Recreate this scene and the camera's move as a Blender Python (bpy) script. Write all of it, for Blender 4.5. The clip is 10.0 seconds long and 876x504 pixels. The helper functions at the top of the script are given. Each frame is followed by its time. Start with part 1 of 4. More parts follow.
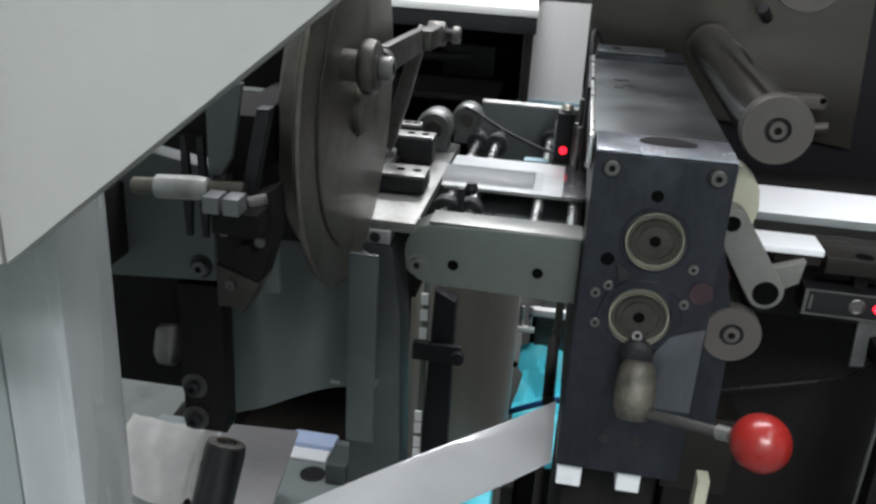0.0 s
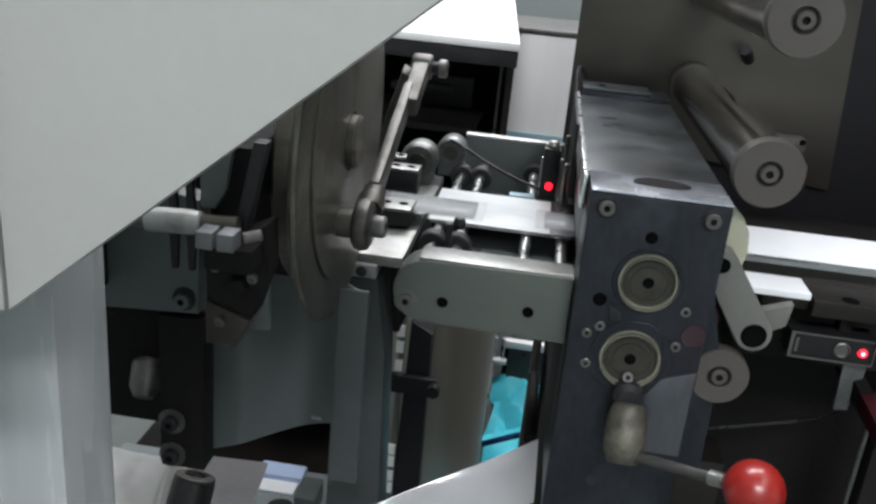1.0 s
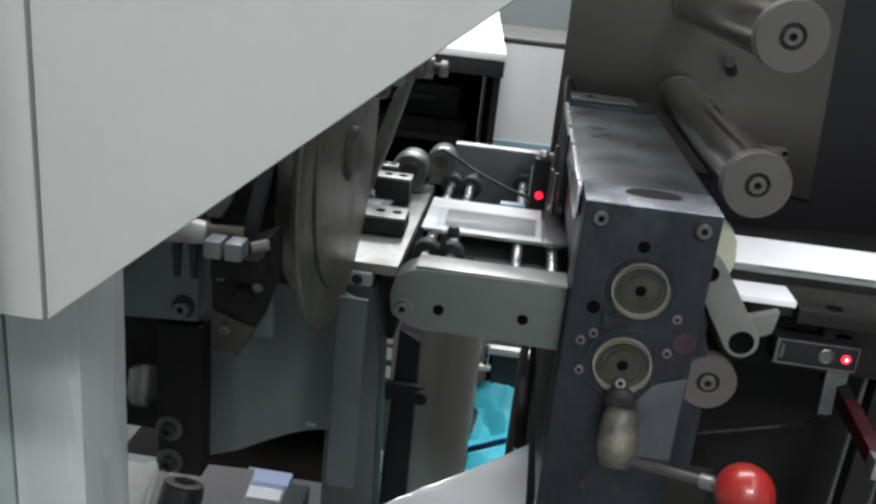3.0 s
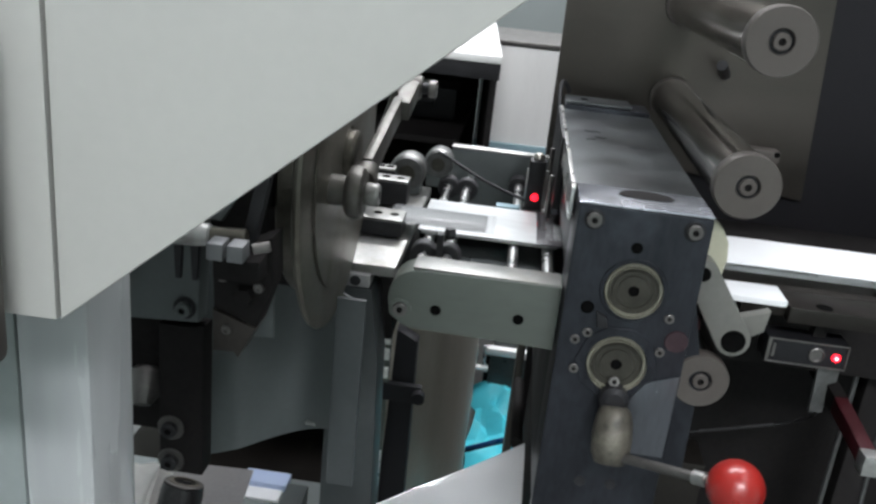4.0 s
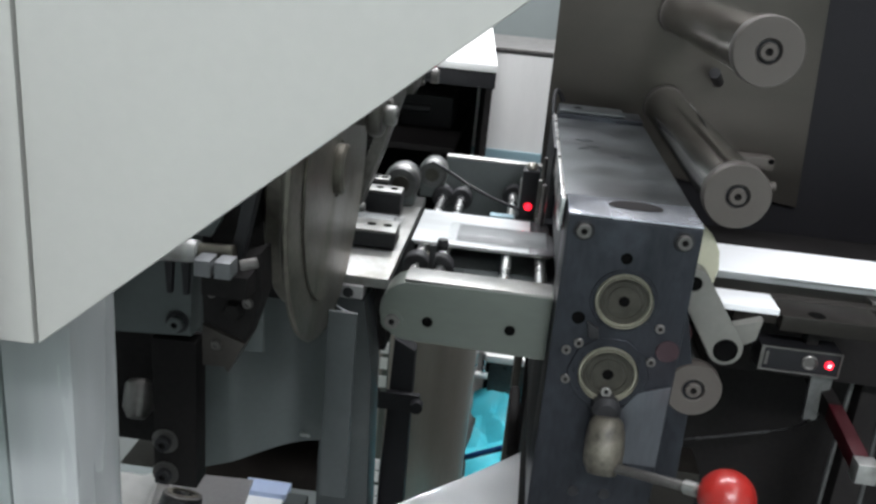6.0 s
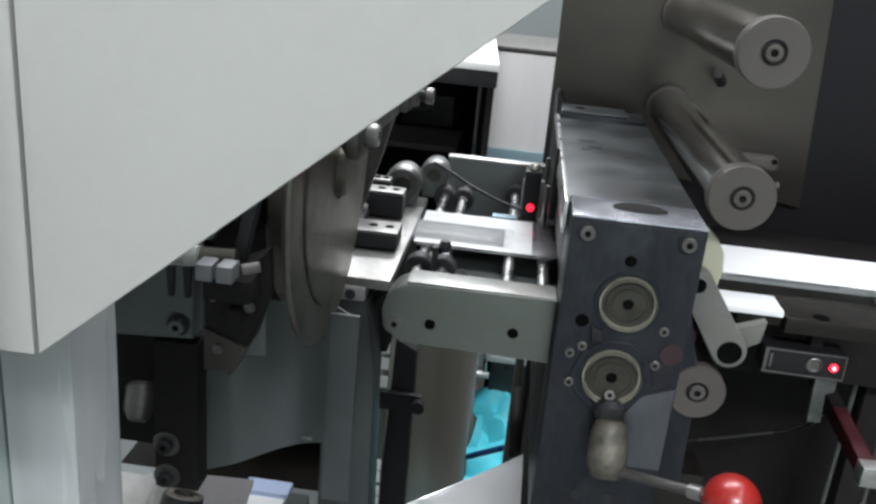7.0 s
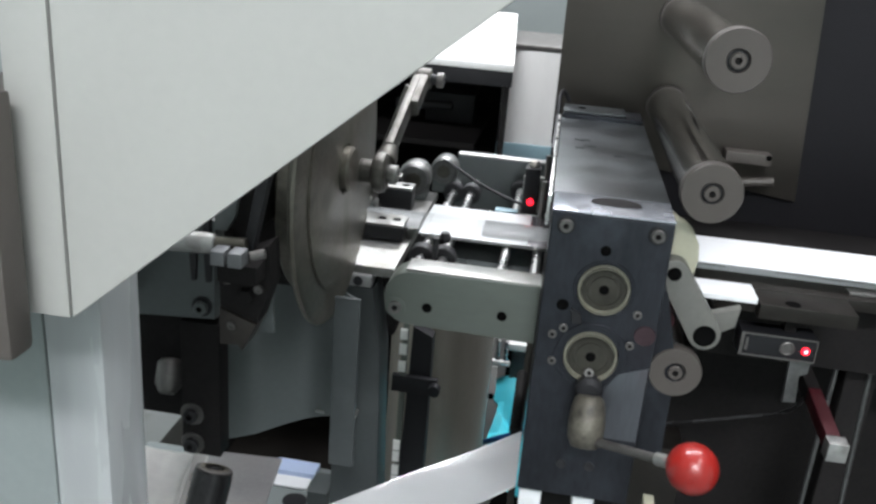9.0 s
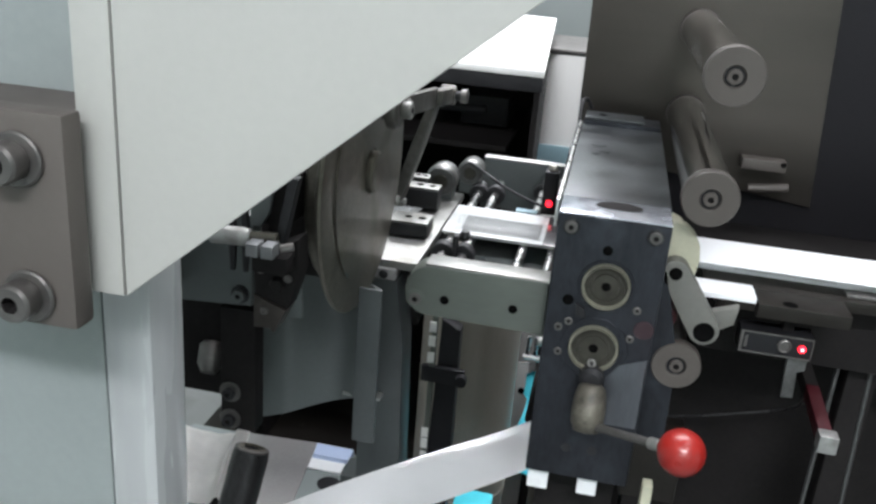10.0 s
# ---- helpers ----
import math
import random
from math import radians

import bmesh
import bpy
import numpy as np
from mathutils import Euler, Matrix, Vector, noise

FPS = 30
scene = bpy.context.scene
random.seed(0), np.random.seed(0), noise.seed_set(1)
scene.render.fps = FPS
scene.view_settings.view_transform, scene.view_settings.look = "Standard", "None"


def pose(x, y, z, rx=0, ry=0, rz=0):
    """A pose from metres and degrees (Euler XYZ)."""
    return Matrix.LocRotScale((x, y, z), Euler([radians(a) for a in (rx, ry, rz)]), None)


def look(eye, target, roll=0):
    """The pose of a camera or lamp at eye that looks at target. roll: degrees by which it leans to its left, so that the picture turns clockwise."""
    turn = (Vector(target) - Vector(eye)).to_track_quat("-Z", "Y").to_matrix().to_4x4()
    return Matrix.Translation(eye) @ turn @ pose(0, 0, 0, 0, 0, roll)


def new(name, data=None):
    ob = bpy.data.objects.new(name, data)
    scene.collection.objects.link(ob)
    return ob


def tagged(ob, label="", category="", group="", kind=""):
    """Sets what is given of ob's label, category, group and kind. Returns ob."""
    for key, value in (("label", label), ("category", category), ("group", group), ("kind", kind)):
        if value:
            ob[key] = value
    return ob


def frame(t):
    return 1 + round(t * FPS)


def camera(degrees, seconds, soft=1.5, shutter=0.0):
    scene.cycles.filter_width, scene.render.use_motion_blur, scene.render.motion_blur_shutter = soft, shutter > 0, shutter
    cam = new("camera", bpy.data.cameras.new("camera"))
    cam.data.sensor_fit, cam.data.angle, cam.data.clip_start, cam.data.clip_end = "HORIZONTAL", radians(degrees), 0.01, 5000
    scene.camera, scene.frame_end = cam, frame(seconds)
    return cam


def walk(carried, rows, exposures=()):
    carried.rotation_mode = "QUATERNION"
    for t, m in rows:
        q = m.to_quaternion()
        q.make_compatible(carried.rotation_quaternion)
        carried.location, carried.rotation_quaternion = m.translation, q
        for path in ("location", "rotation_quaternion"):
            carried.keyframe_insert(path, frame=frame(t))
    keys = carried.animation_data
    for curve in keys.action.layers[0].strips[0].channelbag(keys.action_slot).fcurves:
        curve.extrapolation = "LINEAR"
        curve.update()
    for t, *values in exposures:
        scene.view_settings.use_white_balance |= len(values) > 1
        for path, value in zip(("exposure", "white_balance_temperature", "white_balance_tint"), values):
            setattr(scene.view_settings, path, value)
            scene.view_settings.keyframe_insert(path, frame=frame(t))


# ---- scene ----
cam = camera(53.5, 10.0, soft=2.7)

PATH = [
    (0, (-0.031, -0.562, 1.26), (-0.294, 1.267, 0.496), 3.6),
    (0.5, (-0.048, -0.553, 1.257), (-0.251, 1.296, 0.525), 5.9),
    (1, (-0.051, -0.553, 1.262), (-0.241, 1.31, 0.559), 5.6),
    (1.5, (-0.058, -0.553, 1.262), (-0.235, 1.312, 0.56), 5.7),
    (2, (-0.063, -0.555, 1.26), (-0.223, 1.311, 0.558), 5.9),
    (2.5, (-0.063, -0.558, 1.263), (-0.212, 1.314, 0.574), 6.1),
    (4, (-0.062, -0.575, 1.27), (-0.199, 1.301, 0.589), 6.1),
    (4.5, (-0.059, -0.574, 1.273), (-0.197, 1.303, 0.598), 5.9),
    (5, (-0.056, -0.575, 1.276), (-0.197, 1.304, 0.605), 5.7),
    (5.5, (-0.053, -0.576, 1.276), (-0.198, 1.303, 0.606), 5.5),
    (7, (-0.056, -0.57, 1.278), (-0.202, 1.307, 0.602), 5.5),
    (7.5, (-0.051, -0.571, 1.281), (-0.198, 1.303, 0.597), 5.3),
    (8, (-0.042, -0.58, 1.288), (-0.203, 1.291, 0.599), 4.9),
    (8.5, (-0.031, -0.599, 1.3), (-0.219, 1.27, 0.612), 4.8),
    (9, (-0.016, -0.629, 1.301), (-0.25, 1.231, 0.604), 4.7),
    (9.5, (0.0, -0.651, 1.311), (-0.278, 1.204, 0.615), 4.6),
    (10, (0.016, -0.683, 1.324), (-0.32, 1.156, 0.614), 4.7),
]
walk(cam, [(t, look(eye, target, roll)) for t, eye, target, roll in PATH],
     exposures=[(0, -0.28), (2.5, -0.27), (4.5, -0.04), (7.5, 0.0), (9.0, 0.12), (10.0, 0.15)])

# ---- world and lights ----
world = bpy.data.worlds.new("world")
scene.world = world
world.use_nodes = True
world.node_tree.nodes["Background"].inputs[0].default_value = (0.55, 0.6, 0.62, 1)
world.node_tree.nodes["Background"].inputs[1].default_value = 0.03


def ceiling_lamp(x, y, z, sx, sy, power, color):
    lamp = bpy.data.lights.new("tube_light", "AREA")
    lamp.shape, lamp.size, lamp.size_y, lamp.energy, lamp.color = "RECTANGLE", sx, sy, power, color
    ob = new("tube_light", lamp)
    ob.matrix_world = pose(x, y, z)
    return ob


ceiling_lamp(0.78, -0.90, 2.74, 0.3, 1.4, 9, (1.0, 1.0, 1.05))
ceiling_lamp(-1.0, -1.5, 2.74, 1.6, 0.3, 8, (1.0, 1.0, 1.05))
ceiling_lamp(0.30, -2.10, 2.74, 1.3, 0.3, 74, (0.99, 1.0, 1.06))
ceiling_lamp(0.0, 0.54, 2.74, 1.6, 0.25, 40, (0.99, 1.0, 1.06))
ceiling_lamp(-0.1, 2.05, 2.74, 1.6, 0.3, 92, (0.99, 1.0, 1.05))


# ---- materials ----
def material(name, base, rough=0.5, metal=0.0, vary=0.12, scale=14.0, bump=0.15, fine=220.0, stretch=(1, 1, 1),
             dirt=None, dirt_at=(0.55, 0.75), alpha=1.0, trans=0.0, coat=0.0, spec=0.5):
    m = bpy.data.materials.new(name)
    m.use_nodes = True
    nt = m.node_tree
    n, l = nt.nodes, nt.links
    b = n["Principled BSDF"]
    co = n.new("ShaderNodeTexCoord")
    mp = n.new("ShaderNodeMapping")
    mp.inputs["Scale"].default_value = stretch
    l.new(co.outputs["Object"], mp.inputs["Vector"])
    big = n.new("ShaderNodeTexNoise")
    big.inputs["Scale"].default_value, big.inputs["Detail"].default_value = scale, 5
    l.new(mp.outputs[0], big.inputs["Vector"])
    small = n.new("ShaderNodeTexNoise")
    small.inputs["Scale"].default_value, small.inputs["Detail"].default_value = fine, 3
    l.new(mp.outputs[0], small.inputs["Vector"])
    ramp = n.new("ShaderNodeMapRange")
    ramp.inputs["From Min"].default_value, ramp.inputs["From Max"].default_value = 0.3, 0.7
    ramp.inputs["To Min"].default_value, ramp.inputs["To Max"].default_value = 1 - vary, 1 + vary
    l.new(big.outputs["Fac"], ramp.inputs["Value"])
    ramp2 = n.new("ShaderNodeMapRange")
    ramp2.inputs["From Min"].default_value, ramp2.inputs["From Max"].default_value = 0.3, 0.7
    ramp2.inputs["To Min"].default_value, ramp2.inputs["To Max"].default_value = 1 - vary * 0.5, 1 + vary * 0.5
    l.new(small.outputs["Fac"], ramp2.inputs["Value"])
    mul = n.new("ShaderNodeMath")
    mul.operation = "MULTIPLY"
    l.new(ramp.outputs[0], mul.inputs[0])
    l.new(ramp2.outputs[0], mul.inputs[1])
    hue = n.new("ShaderNodeVectorMath")
    hue.operation = "SCALE"
    hue.inputs[0].default_value = base
    l.new(mul.outputs[0], hue.inputs["Scale"])
    color = hue.outputs[0]
    if dirt:
        spot = n.new("ShaderNodeTexNoise")
        spot.inputs["Scale"].default_value, spot.inputs["Detail"].default_value = scale * 1.7, 6
        l.new(co.outputs["Object"], spot.inputs["Vector"])
        cut = n.new("ShaderNodeMapRange")
        cut.inputs["From Min"].default_value, cut.inputs["From Max"].default_value = dirt_at
        l.new(spot.outputs["Fac"], cut.inputs["Value"])
        mix = n.new("ShaderNodeMix")
        mix.data_type = "RGBA"
        l.new(cut.outputs[0], mix.inputs["Factor"])
        l.new(color, mix.inputs[6])
        mix.inputs[7].default_value = (*dirt, 1)
        color = mix.outputs[2]
    l.new(color, b.inputs["Base Color"])
    b.inputs["Metallic"].default_value = metal
    rr = n.new("ShaderNodeMapRange")
    rr.inputs["From Min"].default_value, rr.inputs["From Max"].default_value = 0.3, 0.7
    rr.inputs["To Min"].default_value, rr.inputs["To Max"].default_value = max(rough - 0.08, 0.03), min(rough + 0.08, 1)
    l.new(big.outputs["Fac"], rr.inputs["Value"])
    l.new(rr.outputs[0], b.inputs["Roughness"])
    b.inputs["Specular IOR Level"].default_value = spec
    b.inputs["Alpha"].default_value = alpha
    b.inputs["Transmission Weight"].default_value = trans
    b.inputs["Coat Weight"].default_value = coat
    if bump:
        bp = n.new("ShaderNodeBump")
        bp.inputs["Strength"].default_value, bp.inputs["Distance"].default_value = bump, 0.0006
        l.new(small.outputs["Fac"], bp.inputs["Height"])
        l.new(bp.outputs[0], b.inputs["Normal"])
    return m


def glow(name, color, strength):
    m = bpy.data.materials.new(name)
    m.use_nodes = True
    b = m.node_tree.nodes["Principled BSDF"]
    b.inputs["Base Color"].default_value = (*color, 1)
    b.inputs["Emission Color"].default_value = (*color, 1)
    b.inputs["Emission Strength"].default_value = strength
    return m


CREAM = material("cream_enamel", (0.395, 0.396, 0.369), 0.42, vary=0.03, scale=5, bump=0.05, coat=0.15)
GREEN = material("pale_green_enamel", (0.232, 0.258, 0.254), 0.45, vary=0.05, scale=6, bump=0.08, dirt=(0.2, 0.22, 0.21), dirt_at=(0.62, 0.9))
COLUMN = material("worn_column_paint", (0.37, 0.384, 0.384), 0.28, vary=0.1, scale=9, bump=0.6, fine=9, stretch=(4, 4, 0.5), coat=0.35)
# Darker copy of the grey machine paint, with the shade in its colour.
SHADEGREY = material("shaded_grey_paint", (0.042, 0.048, 0.049), 0.45, vary=0.12, scale=12, bump=0.12, dirt=(0.06, 0.067, 0.067), dirt_at=(0.6, 0.85))
GREY = material("grey_machine_paint", (0.09, 0.102, 0.101), 0.45, vary=0.08, scale=12, bump=0.12, dirt=(0.1, 0.11, 0.1), dirt_at=(0.66, 0.85))
BARPAINT = material("grey_green_bar_metal", (0.122, 0.136, 0.119), 0.42, 0.3, vary=0.07, scale=20, bump=0.1, stretch=(0.3, 1, 1))
STEEL = material("ground_steel", (0.60, 0.60, 0.58), 0.32, 1.0, vary=0.12, scale=25, bump=0.1, stretch=(0.25, 2, 2))
SATIN = material("satin_steel", (0.432, 0.432, 0.4185), 0.45, 0.85, vary=0.16, scale=30, bump=0.1, dirt=(0.25, 0.24, 0.22), dirt_at=(0.56, 0.76))
DISC = material("oiled_disc_steel", (0.155, 0.145, 0.122), 0.4, 0.8, vary=0.28, scale=16, bump=0.12, dirt=(0.09, 0.083, 0.066), dirt_at=(0.52, 0.74))
STAINLESS = material("brushed_stainless_duct", (0.92, 0.91, 0.88), 0.36, 0.0, vary=0.05, scale=6, bump=0.06, stretch=(3, 3, 0.15))
DUCT = material("pale_duct_enamel", (0.9, 0.9, 0.87), 0.4, vary=0.04, scale=6, bump=0.05, stretch=(1, 1, 0.2))
# Pale blue base and its patches paint the reflections on the plate's top.
BLOCKCAP = material("cap_steel_reflections", (0.561, 0.5865, 0.646), 0.24, 0.75, vary=0.25, scale=30, bump=0.12, dirt=(0.3, 0.32, 0.38), dirt_at=(0.55, 0.72))
BOLTM = material("dull_bolt_steel", (0.159, 0.1517, 0.1445), 0.4, 0.8, vary=0.15, scale=60, bump=0.05)
PLATE = material("ground_plate_steel", (0.2468, 0.2468, 0.2356), 0.42, 0.8, vary=0.18, scale=25, bump=0.12, dirt=(0.2, 0.19, 0.17), dirt_at=(0.55, 0.75))
RODM = material("oiled_rod_steel", (0.105, 0.101, 0.092), 0.46, 0.8, vary=0.25, scale=45, bump=0.12, dirt=(0.07, 0.065, 0.055), dirt_at=(0.5, 0.7))
CHROME = material("chrome", (0.78, 0.78, 0.77), 0.3, 1.0, vary=0.08, scale=40, bump=0.03)
# Strong lengthwise colour streaks imitate reflections along the polished tubes.
ROLLER = material("roller_reflection_streaks", (0.52, 0.5, 0.48), 0.2, 1.0, vary=0.35, scale=70, bump=0.05, stretch=(1, 0.06, 1))
CAP = material("brown_grey_cap", (0.092, 0.081, 0.0725), 0.55, 0.15, vary=0.05, scale=20, bump=0.05)
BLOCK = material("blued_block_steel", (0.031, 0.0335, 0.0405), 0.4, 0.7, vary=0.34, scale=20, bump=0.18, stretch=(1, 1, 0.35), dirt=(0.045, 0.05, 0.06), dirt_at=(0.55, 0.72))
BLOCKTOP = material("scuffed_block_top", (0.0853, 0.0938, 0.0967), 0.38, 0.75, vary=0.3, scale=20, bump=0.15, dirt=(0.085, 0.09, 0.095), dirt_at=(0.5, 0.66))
BEARING = material("greasy_bearing", (0.06, 0.057, 0.047), 0.4, 0.6, vary=0.2, scale=60, bump=0.1)
RACE = material("bearing_race", (0.36, 0.35, 0.28), 0.38, 0.3, vary=0.15, scale=60, bump=0.05)
BLACK = material("black_oxide", (0.02, 0.02, 0.022), 0.5, 0.0, vary=0.25, scale=40, bump=0.1, spec=0.35)
PLASTIC = material("black_plastic", (0.014, 0.014, 0.016), 0.5, vary=0.15, scale=30, bump=0.05, spec=0.25)
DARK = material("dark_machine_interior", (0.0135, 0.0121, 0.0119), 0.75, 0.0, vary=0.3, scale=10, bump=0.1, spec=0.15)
# Stainless sheet; the dark brown base holds the shade that falls on it.
PANEL = material("shaded_stainless_panel", (0.0979, 0.088, 0.0773), 0.36, 0.8, vary=0.06, scale=5, bump=0.04, stretch=(1, 1, 6))
DARKPANEL = material("charcoal_panel", (0.0143, 0.0137, 0.0156), 0.5, 0.1, vary=0.1, scale=5, bump=0.06, spec=0.2)
TABLE = material("oily_table_steel", (0.0273, 0.0242, 0.021), 0.38, 0.6, vary=0.15, scale=14, bump=0.1, dirt=(0.06, 0.055, 0.05), dirt_at=(0.6, 0.8))
RED = material("red_phenolic", (0.28, 0.014, 0.0105), 0.3, vary=0.05, scale=20, bump=0.02, coat=0.4)
REDPAINT = material("red_painted_bar", (0.043, 0.003, 0.006), 0.5, vary=0.12, scale=40, bump=0.05)
NYLON = material("ivory_nylon", (0.5, 0.49, 0.37), 0.45, vary=0.08, scale=30, bump=0.05)
ARM = material("pale_cast_arm", (0.1625, 0.1625, 0.1463), 0.5, 0.2, vary=0.1, scale=30, bump=0.15)
KNOB = material("worn_brass_knob", (0.15, 0.138, 0.112), 0.45, 0.45, vary=0.35, scale=35, bump=0.2, dirt=(0.03, 0.028, 0.024), dirt_at=(0.45, 0.68))
FILM = material("white_film", (0.9, 0.91, 0.92), 0.35, vary=0.02, scale=12, bump=0.08, fine=60, coat=0.2)
GLOSSFILM = material("glossy_white_film", (0.95, 0.955, 0.96), 0.34, vary=0.02, scale=12, bump=0.1, fine=50, stretch=(0.4, 1, 1), coat=1.0, spec=0.8)
FILM2 = material("slide_film", (0.46, 0.475, 0.475), 0.42, 0.05, vary=0.15, scale=22, bump=0.3, fine=60, stretch=(0.5, 1.6, 1), spec=0.4)
PACK = material("grey_wrapped_bundle", (0.115, 0.122, 0.122), 0.45, vary=0.2, scale=30, bump=0.6, fine=90, stretch=(0.15, 2, 2), coat=0.1, spec=0.3)
WRAP = material("clear_wrap", (0.6, 0.62, 0.62), 0.35, vary=0.05, scale=20, bump=0.4, fine=70, alpha=0.12, spec=0.2)
HOLE = material("bore_black", (0.004, 0.004, 0.004), 0.8, vary=0.1, scale=40, bump=0.0, spec=0.02)
BAND = material("pale_blue_band", (0.28, 0.42, 0.47), 0.4, vary=0.08, scale=9, bump=0.05)
TRAY = material("bright_tray_sheet", (0.3664, 0.3598, 0.3566), 0.36, 0.5, vary=0.12, scale=7, bump=0.05, dirt=(0.36, 0.34, 0.335), dirt_at=(0.5, 0.8))
HOSE = material("dark_blue_hose", (0.008, 0.05, 0.15), 0.35, vary=0.1, scale=20, bump=0.04)
DEEP = material("teal_grey_roller_paint", (0.085, 0.095, 0.093), 0.3, 0.4, vary=0.3, scale=15, bump=0.1, spec=0.4)
FOIL = material("crumpled_bright_foil", (0.74, 0.73, 0.71), 0.4, 0.25, vary=0.1, scale=9, bump=0.5, fine=45)
WEDGE = material("oily_brown_blade_steel", (0.055, 0.048, 0.043), 0.42, 0.5, vary=0.2, scale=30, bump=0.12, dirt=(0.03, 0.026, 0.023), dirt_at=(0.55, 0.78))
GRIP = material("dark_blued_grip", (0.05, 0.049, 0.05), 0.3, 0.6, vary=0.3, scale=30, bump=0.1, stretch=(1, 1, 0.3))
# Lighter steel that paints a reflection low on the block's front.
SHEENPATCH = material("block_sheen_steel", (0.115, 0.122, 0.135), 0.3, 0.75, vary=0.15, scale=12, bump=0.1, stretch=(2, 1, 0.3))
# Dull red that paints a blurred red reflection on the block.
REDGLINT = material("dull_red_reflection", (0.05, 0.029, 0.035), 0.45, 0.3, vary=0.25, scale=60, bump=0.1)
BLOCKEND = material("dull_block_steel", (0.17, 0.175, 0.18), 0.5, 0.3, vary=0.1, scale=60, bump=0.1)
HOUSING = material("dark_cast_housing", (0.1, 0.102, 0.1), 0.4, 0.5, vary=0.3, scale=40, bump=0.15)
SLIPPER = material("smoked_slide_end", (0.11, 0.105, 0.11), 0.16, 0.3, vary=0.15, scale=25, bump=0.05)
CYAN = material("cyan_plastic_bag", (0.099, 0.726, 0.858), 0.4, vary=0.1, scale=9, bump=0.3, fine=40)
PAPER = material("blue_white_paper", (0.5, 0.6, 0.82), 0.6, vary=0.04, scale=12, bump=0.05)
FLOOR = material("workshop_floor", (0.20, 0.21, 0.205), 0.5, vary=0.15, scale=3, bump=0.2, dirt=(0.09, 0.09, 0.085), dirt_at=(0.58, 0.8))
WALL = material("pale_wall_paint", (0.55, 0.62, 0.6), 0.6, vary=0.04, scale=2, bump=0.1)
CEIL = material("white_ceiling", (0.75, 0.75, 0.73), 0.7, vary=0.03, scale=2, bump=0.1)
CONCRETE = material("brown_drum_board", (0.2875, 0.2587, 0.2242), 0.5, 0.3, vary=0.1, scale=9, bump=0.1, stretch=(4, 4, 0.4))
LED = glow("red_led", (1.0, 0.012, 0.03), 3.0)
LEDCORE = glow("red_led_core", (1.0, 0.25, 0.28), 6.0)
BRASSPIN = material("dull_pin", (0.5, 0.47, 0.42), 0.3, 0.9, vary=0.1, scale=50, bump=0.05)


# ---- mesh helpers ----
def box(bm, x0, x1, y0, y1, z0, z1, bev=0.0012):
    vs = [bm.verts.new((x, y, z)) for z in (z0, z1) for y in (y0, y1) for x in (x0, x1)]
    fs = [bm.faces.new([vs[i] for i in q]) for q in
          ((0, 2, 3, 1), (4, 5, 7, 6), (0, 1, 5, 4), (2, 6, 7, 3), (0, 4, 6, 2), (1, 3, 7, 5))]
    if bev:
        es = list({e for f in fs for e in f.edges})
        bmesh.ops.bevel(bm, geom=es, offset=bev, segments=2, profile=0.6, affect="EDGES")
    return bm


def prism(bm, pts, axis, a0, a1, bev=0.001):
    """A polygon, given in the two other axes in their order, drawn out along an axis."""
    def at(p, a):
        return {"x": (a, p[0], p[1]), "y": (p[0], a, p[1]), "z": (p[0], p[1], a)}[axis]
    lo, hi = [bm.verts.new(at(p, a0)) for p in pts], [bm.verts.new(at(p, a1)) for p in pts]
    fs = [bm.faces.new(lo), bm.faces.new(hi[::-1])]
    k = len(pts)
    fs += [bm.faces.new((lo[i], hi[i], hi[(i + 1) % k], lo[(i + 1) % k])) for i in range(k)]
    bmesh.ops.recalc_face_normals(bm, faces=fs)
    if bev:
        es = list(fs[0].edges) + list(fs[1].edges)
        bmesh.ops.bevel(bm, geom=es, offset=bev, segments=2, profile=0.6, affect="EDGES")
    return bm


def lathe(bm, profile, c, d, seg=40):
    """Turns (radius, height) pairs round the direction d from the point c."""
    q = Vector(d).normalized().to_track_quat("Z", "Y")
    rings = []
    for r, h in profile:
        if r < 1e-6:
            rings.append([bm.verts.new(Vector(c) + q @ Vector((0, 0, h)))])
        else:
            rings.append([bm.verts.new(Vector(c) + q @ Vector((r * math.cos(2 * math.pi * i / seg), r * math.sin(2 * math.pi * i / seg), h)))
                          for i in range(seg)])
    for a, b in zip(rings, rings[1:]):
        for i in range(seg):
            j = (i + 1) % seg
            f = [a[i % len(a)], a[j % len(a)], b[j % len(b)], b[i % len(b)]]
            f = list(dict.fromkeys(f))
            if len(f) > 2:
                bm.faces.new(f)
    return bm


def rod(bm, a, b, r, seg=20, bev=0.0006):
    d = Vector(b) - Vector(a)
    h = d.length
    e = min(bev, r * 0.4)
    return lathe(bm, [(0, 0), (r - e, 0), (r, e), (r, h - e), (r - e, h), (0, h)], a, d, seg)


def tube(bm, pts, r, seg=10):
    pts = [Vector(p) for p in pts]
    rings = []
    for i, p in enumerate(pts):
        d = (pts[min(i + 1, len(pts) - 1)] - pts[max(i - 1, 0)]).normalized()
        q = d.to_track_quat("Z", "Y")
        rings.append([bm.verts.new(p + q @ Vector((r * math.cos(2 * math.pi * k / seg), r * math.sin(2 * math.pi * k / seg), 0))) for k in range(seg)])
    for a, b in zip(rings, rings[1:]):
        for k in range(seg):
            bm.faces.new((a[k], a[(k + 1) % seg], b[(k + 1) % seg], b[k]))
    bm.faces.new(rings[0][::-1])
    bm.faces.new(rings[-1])
    return bm


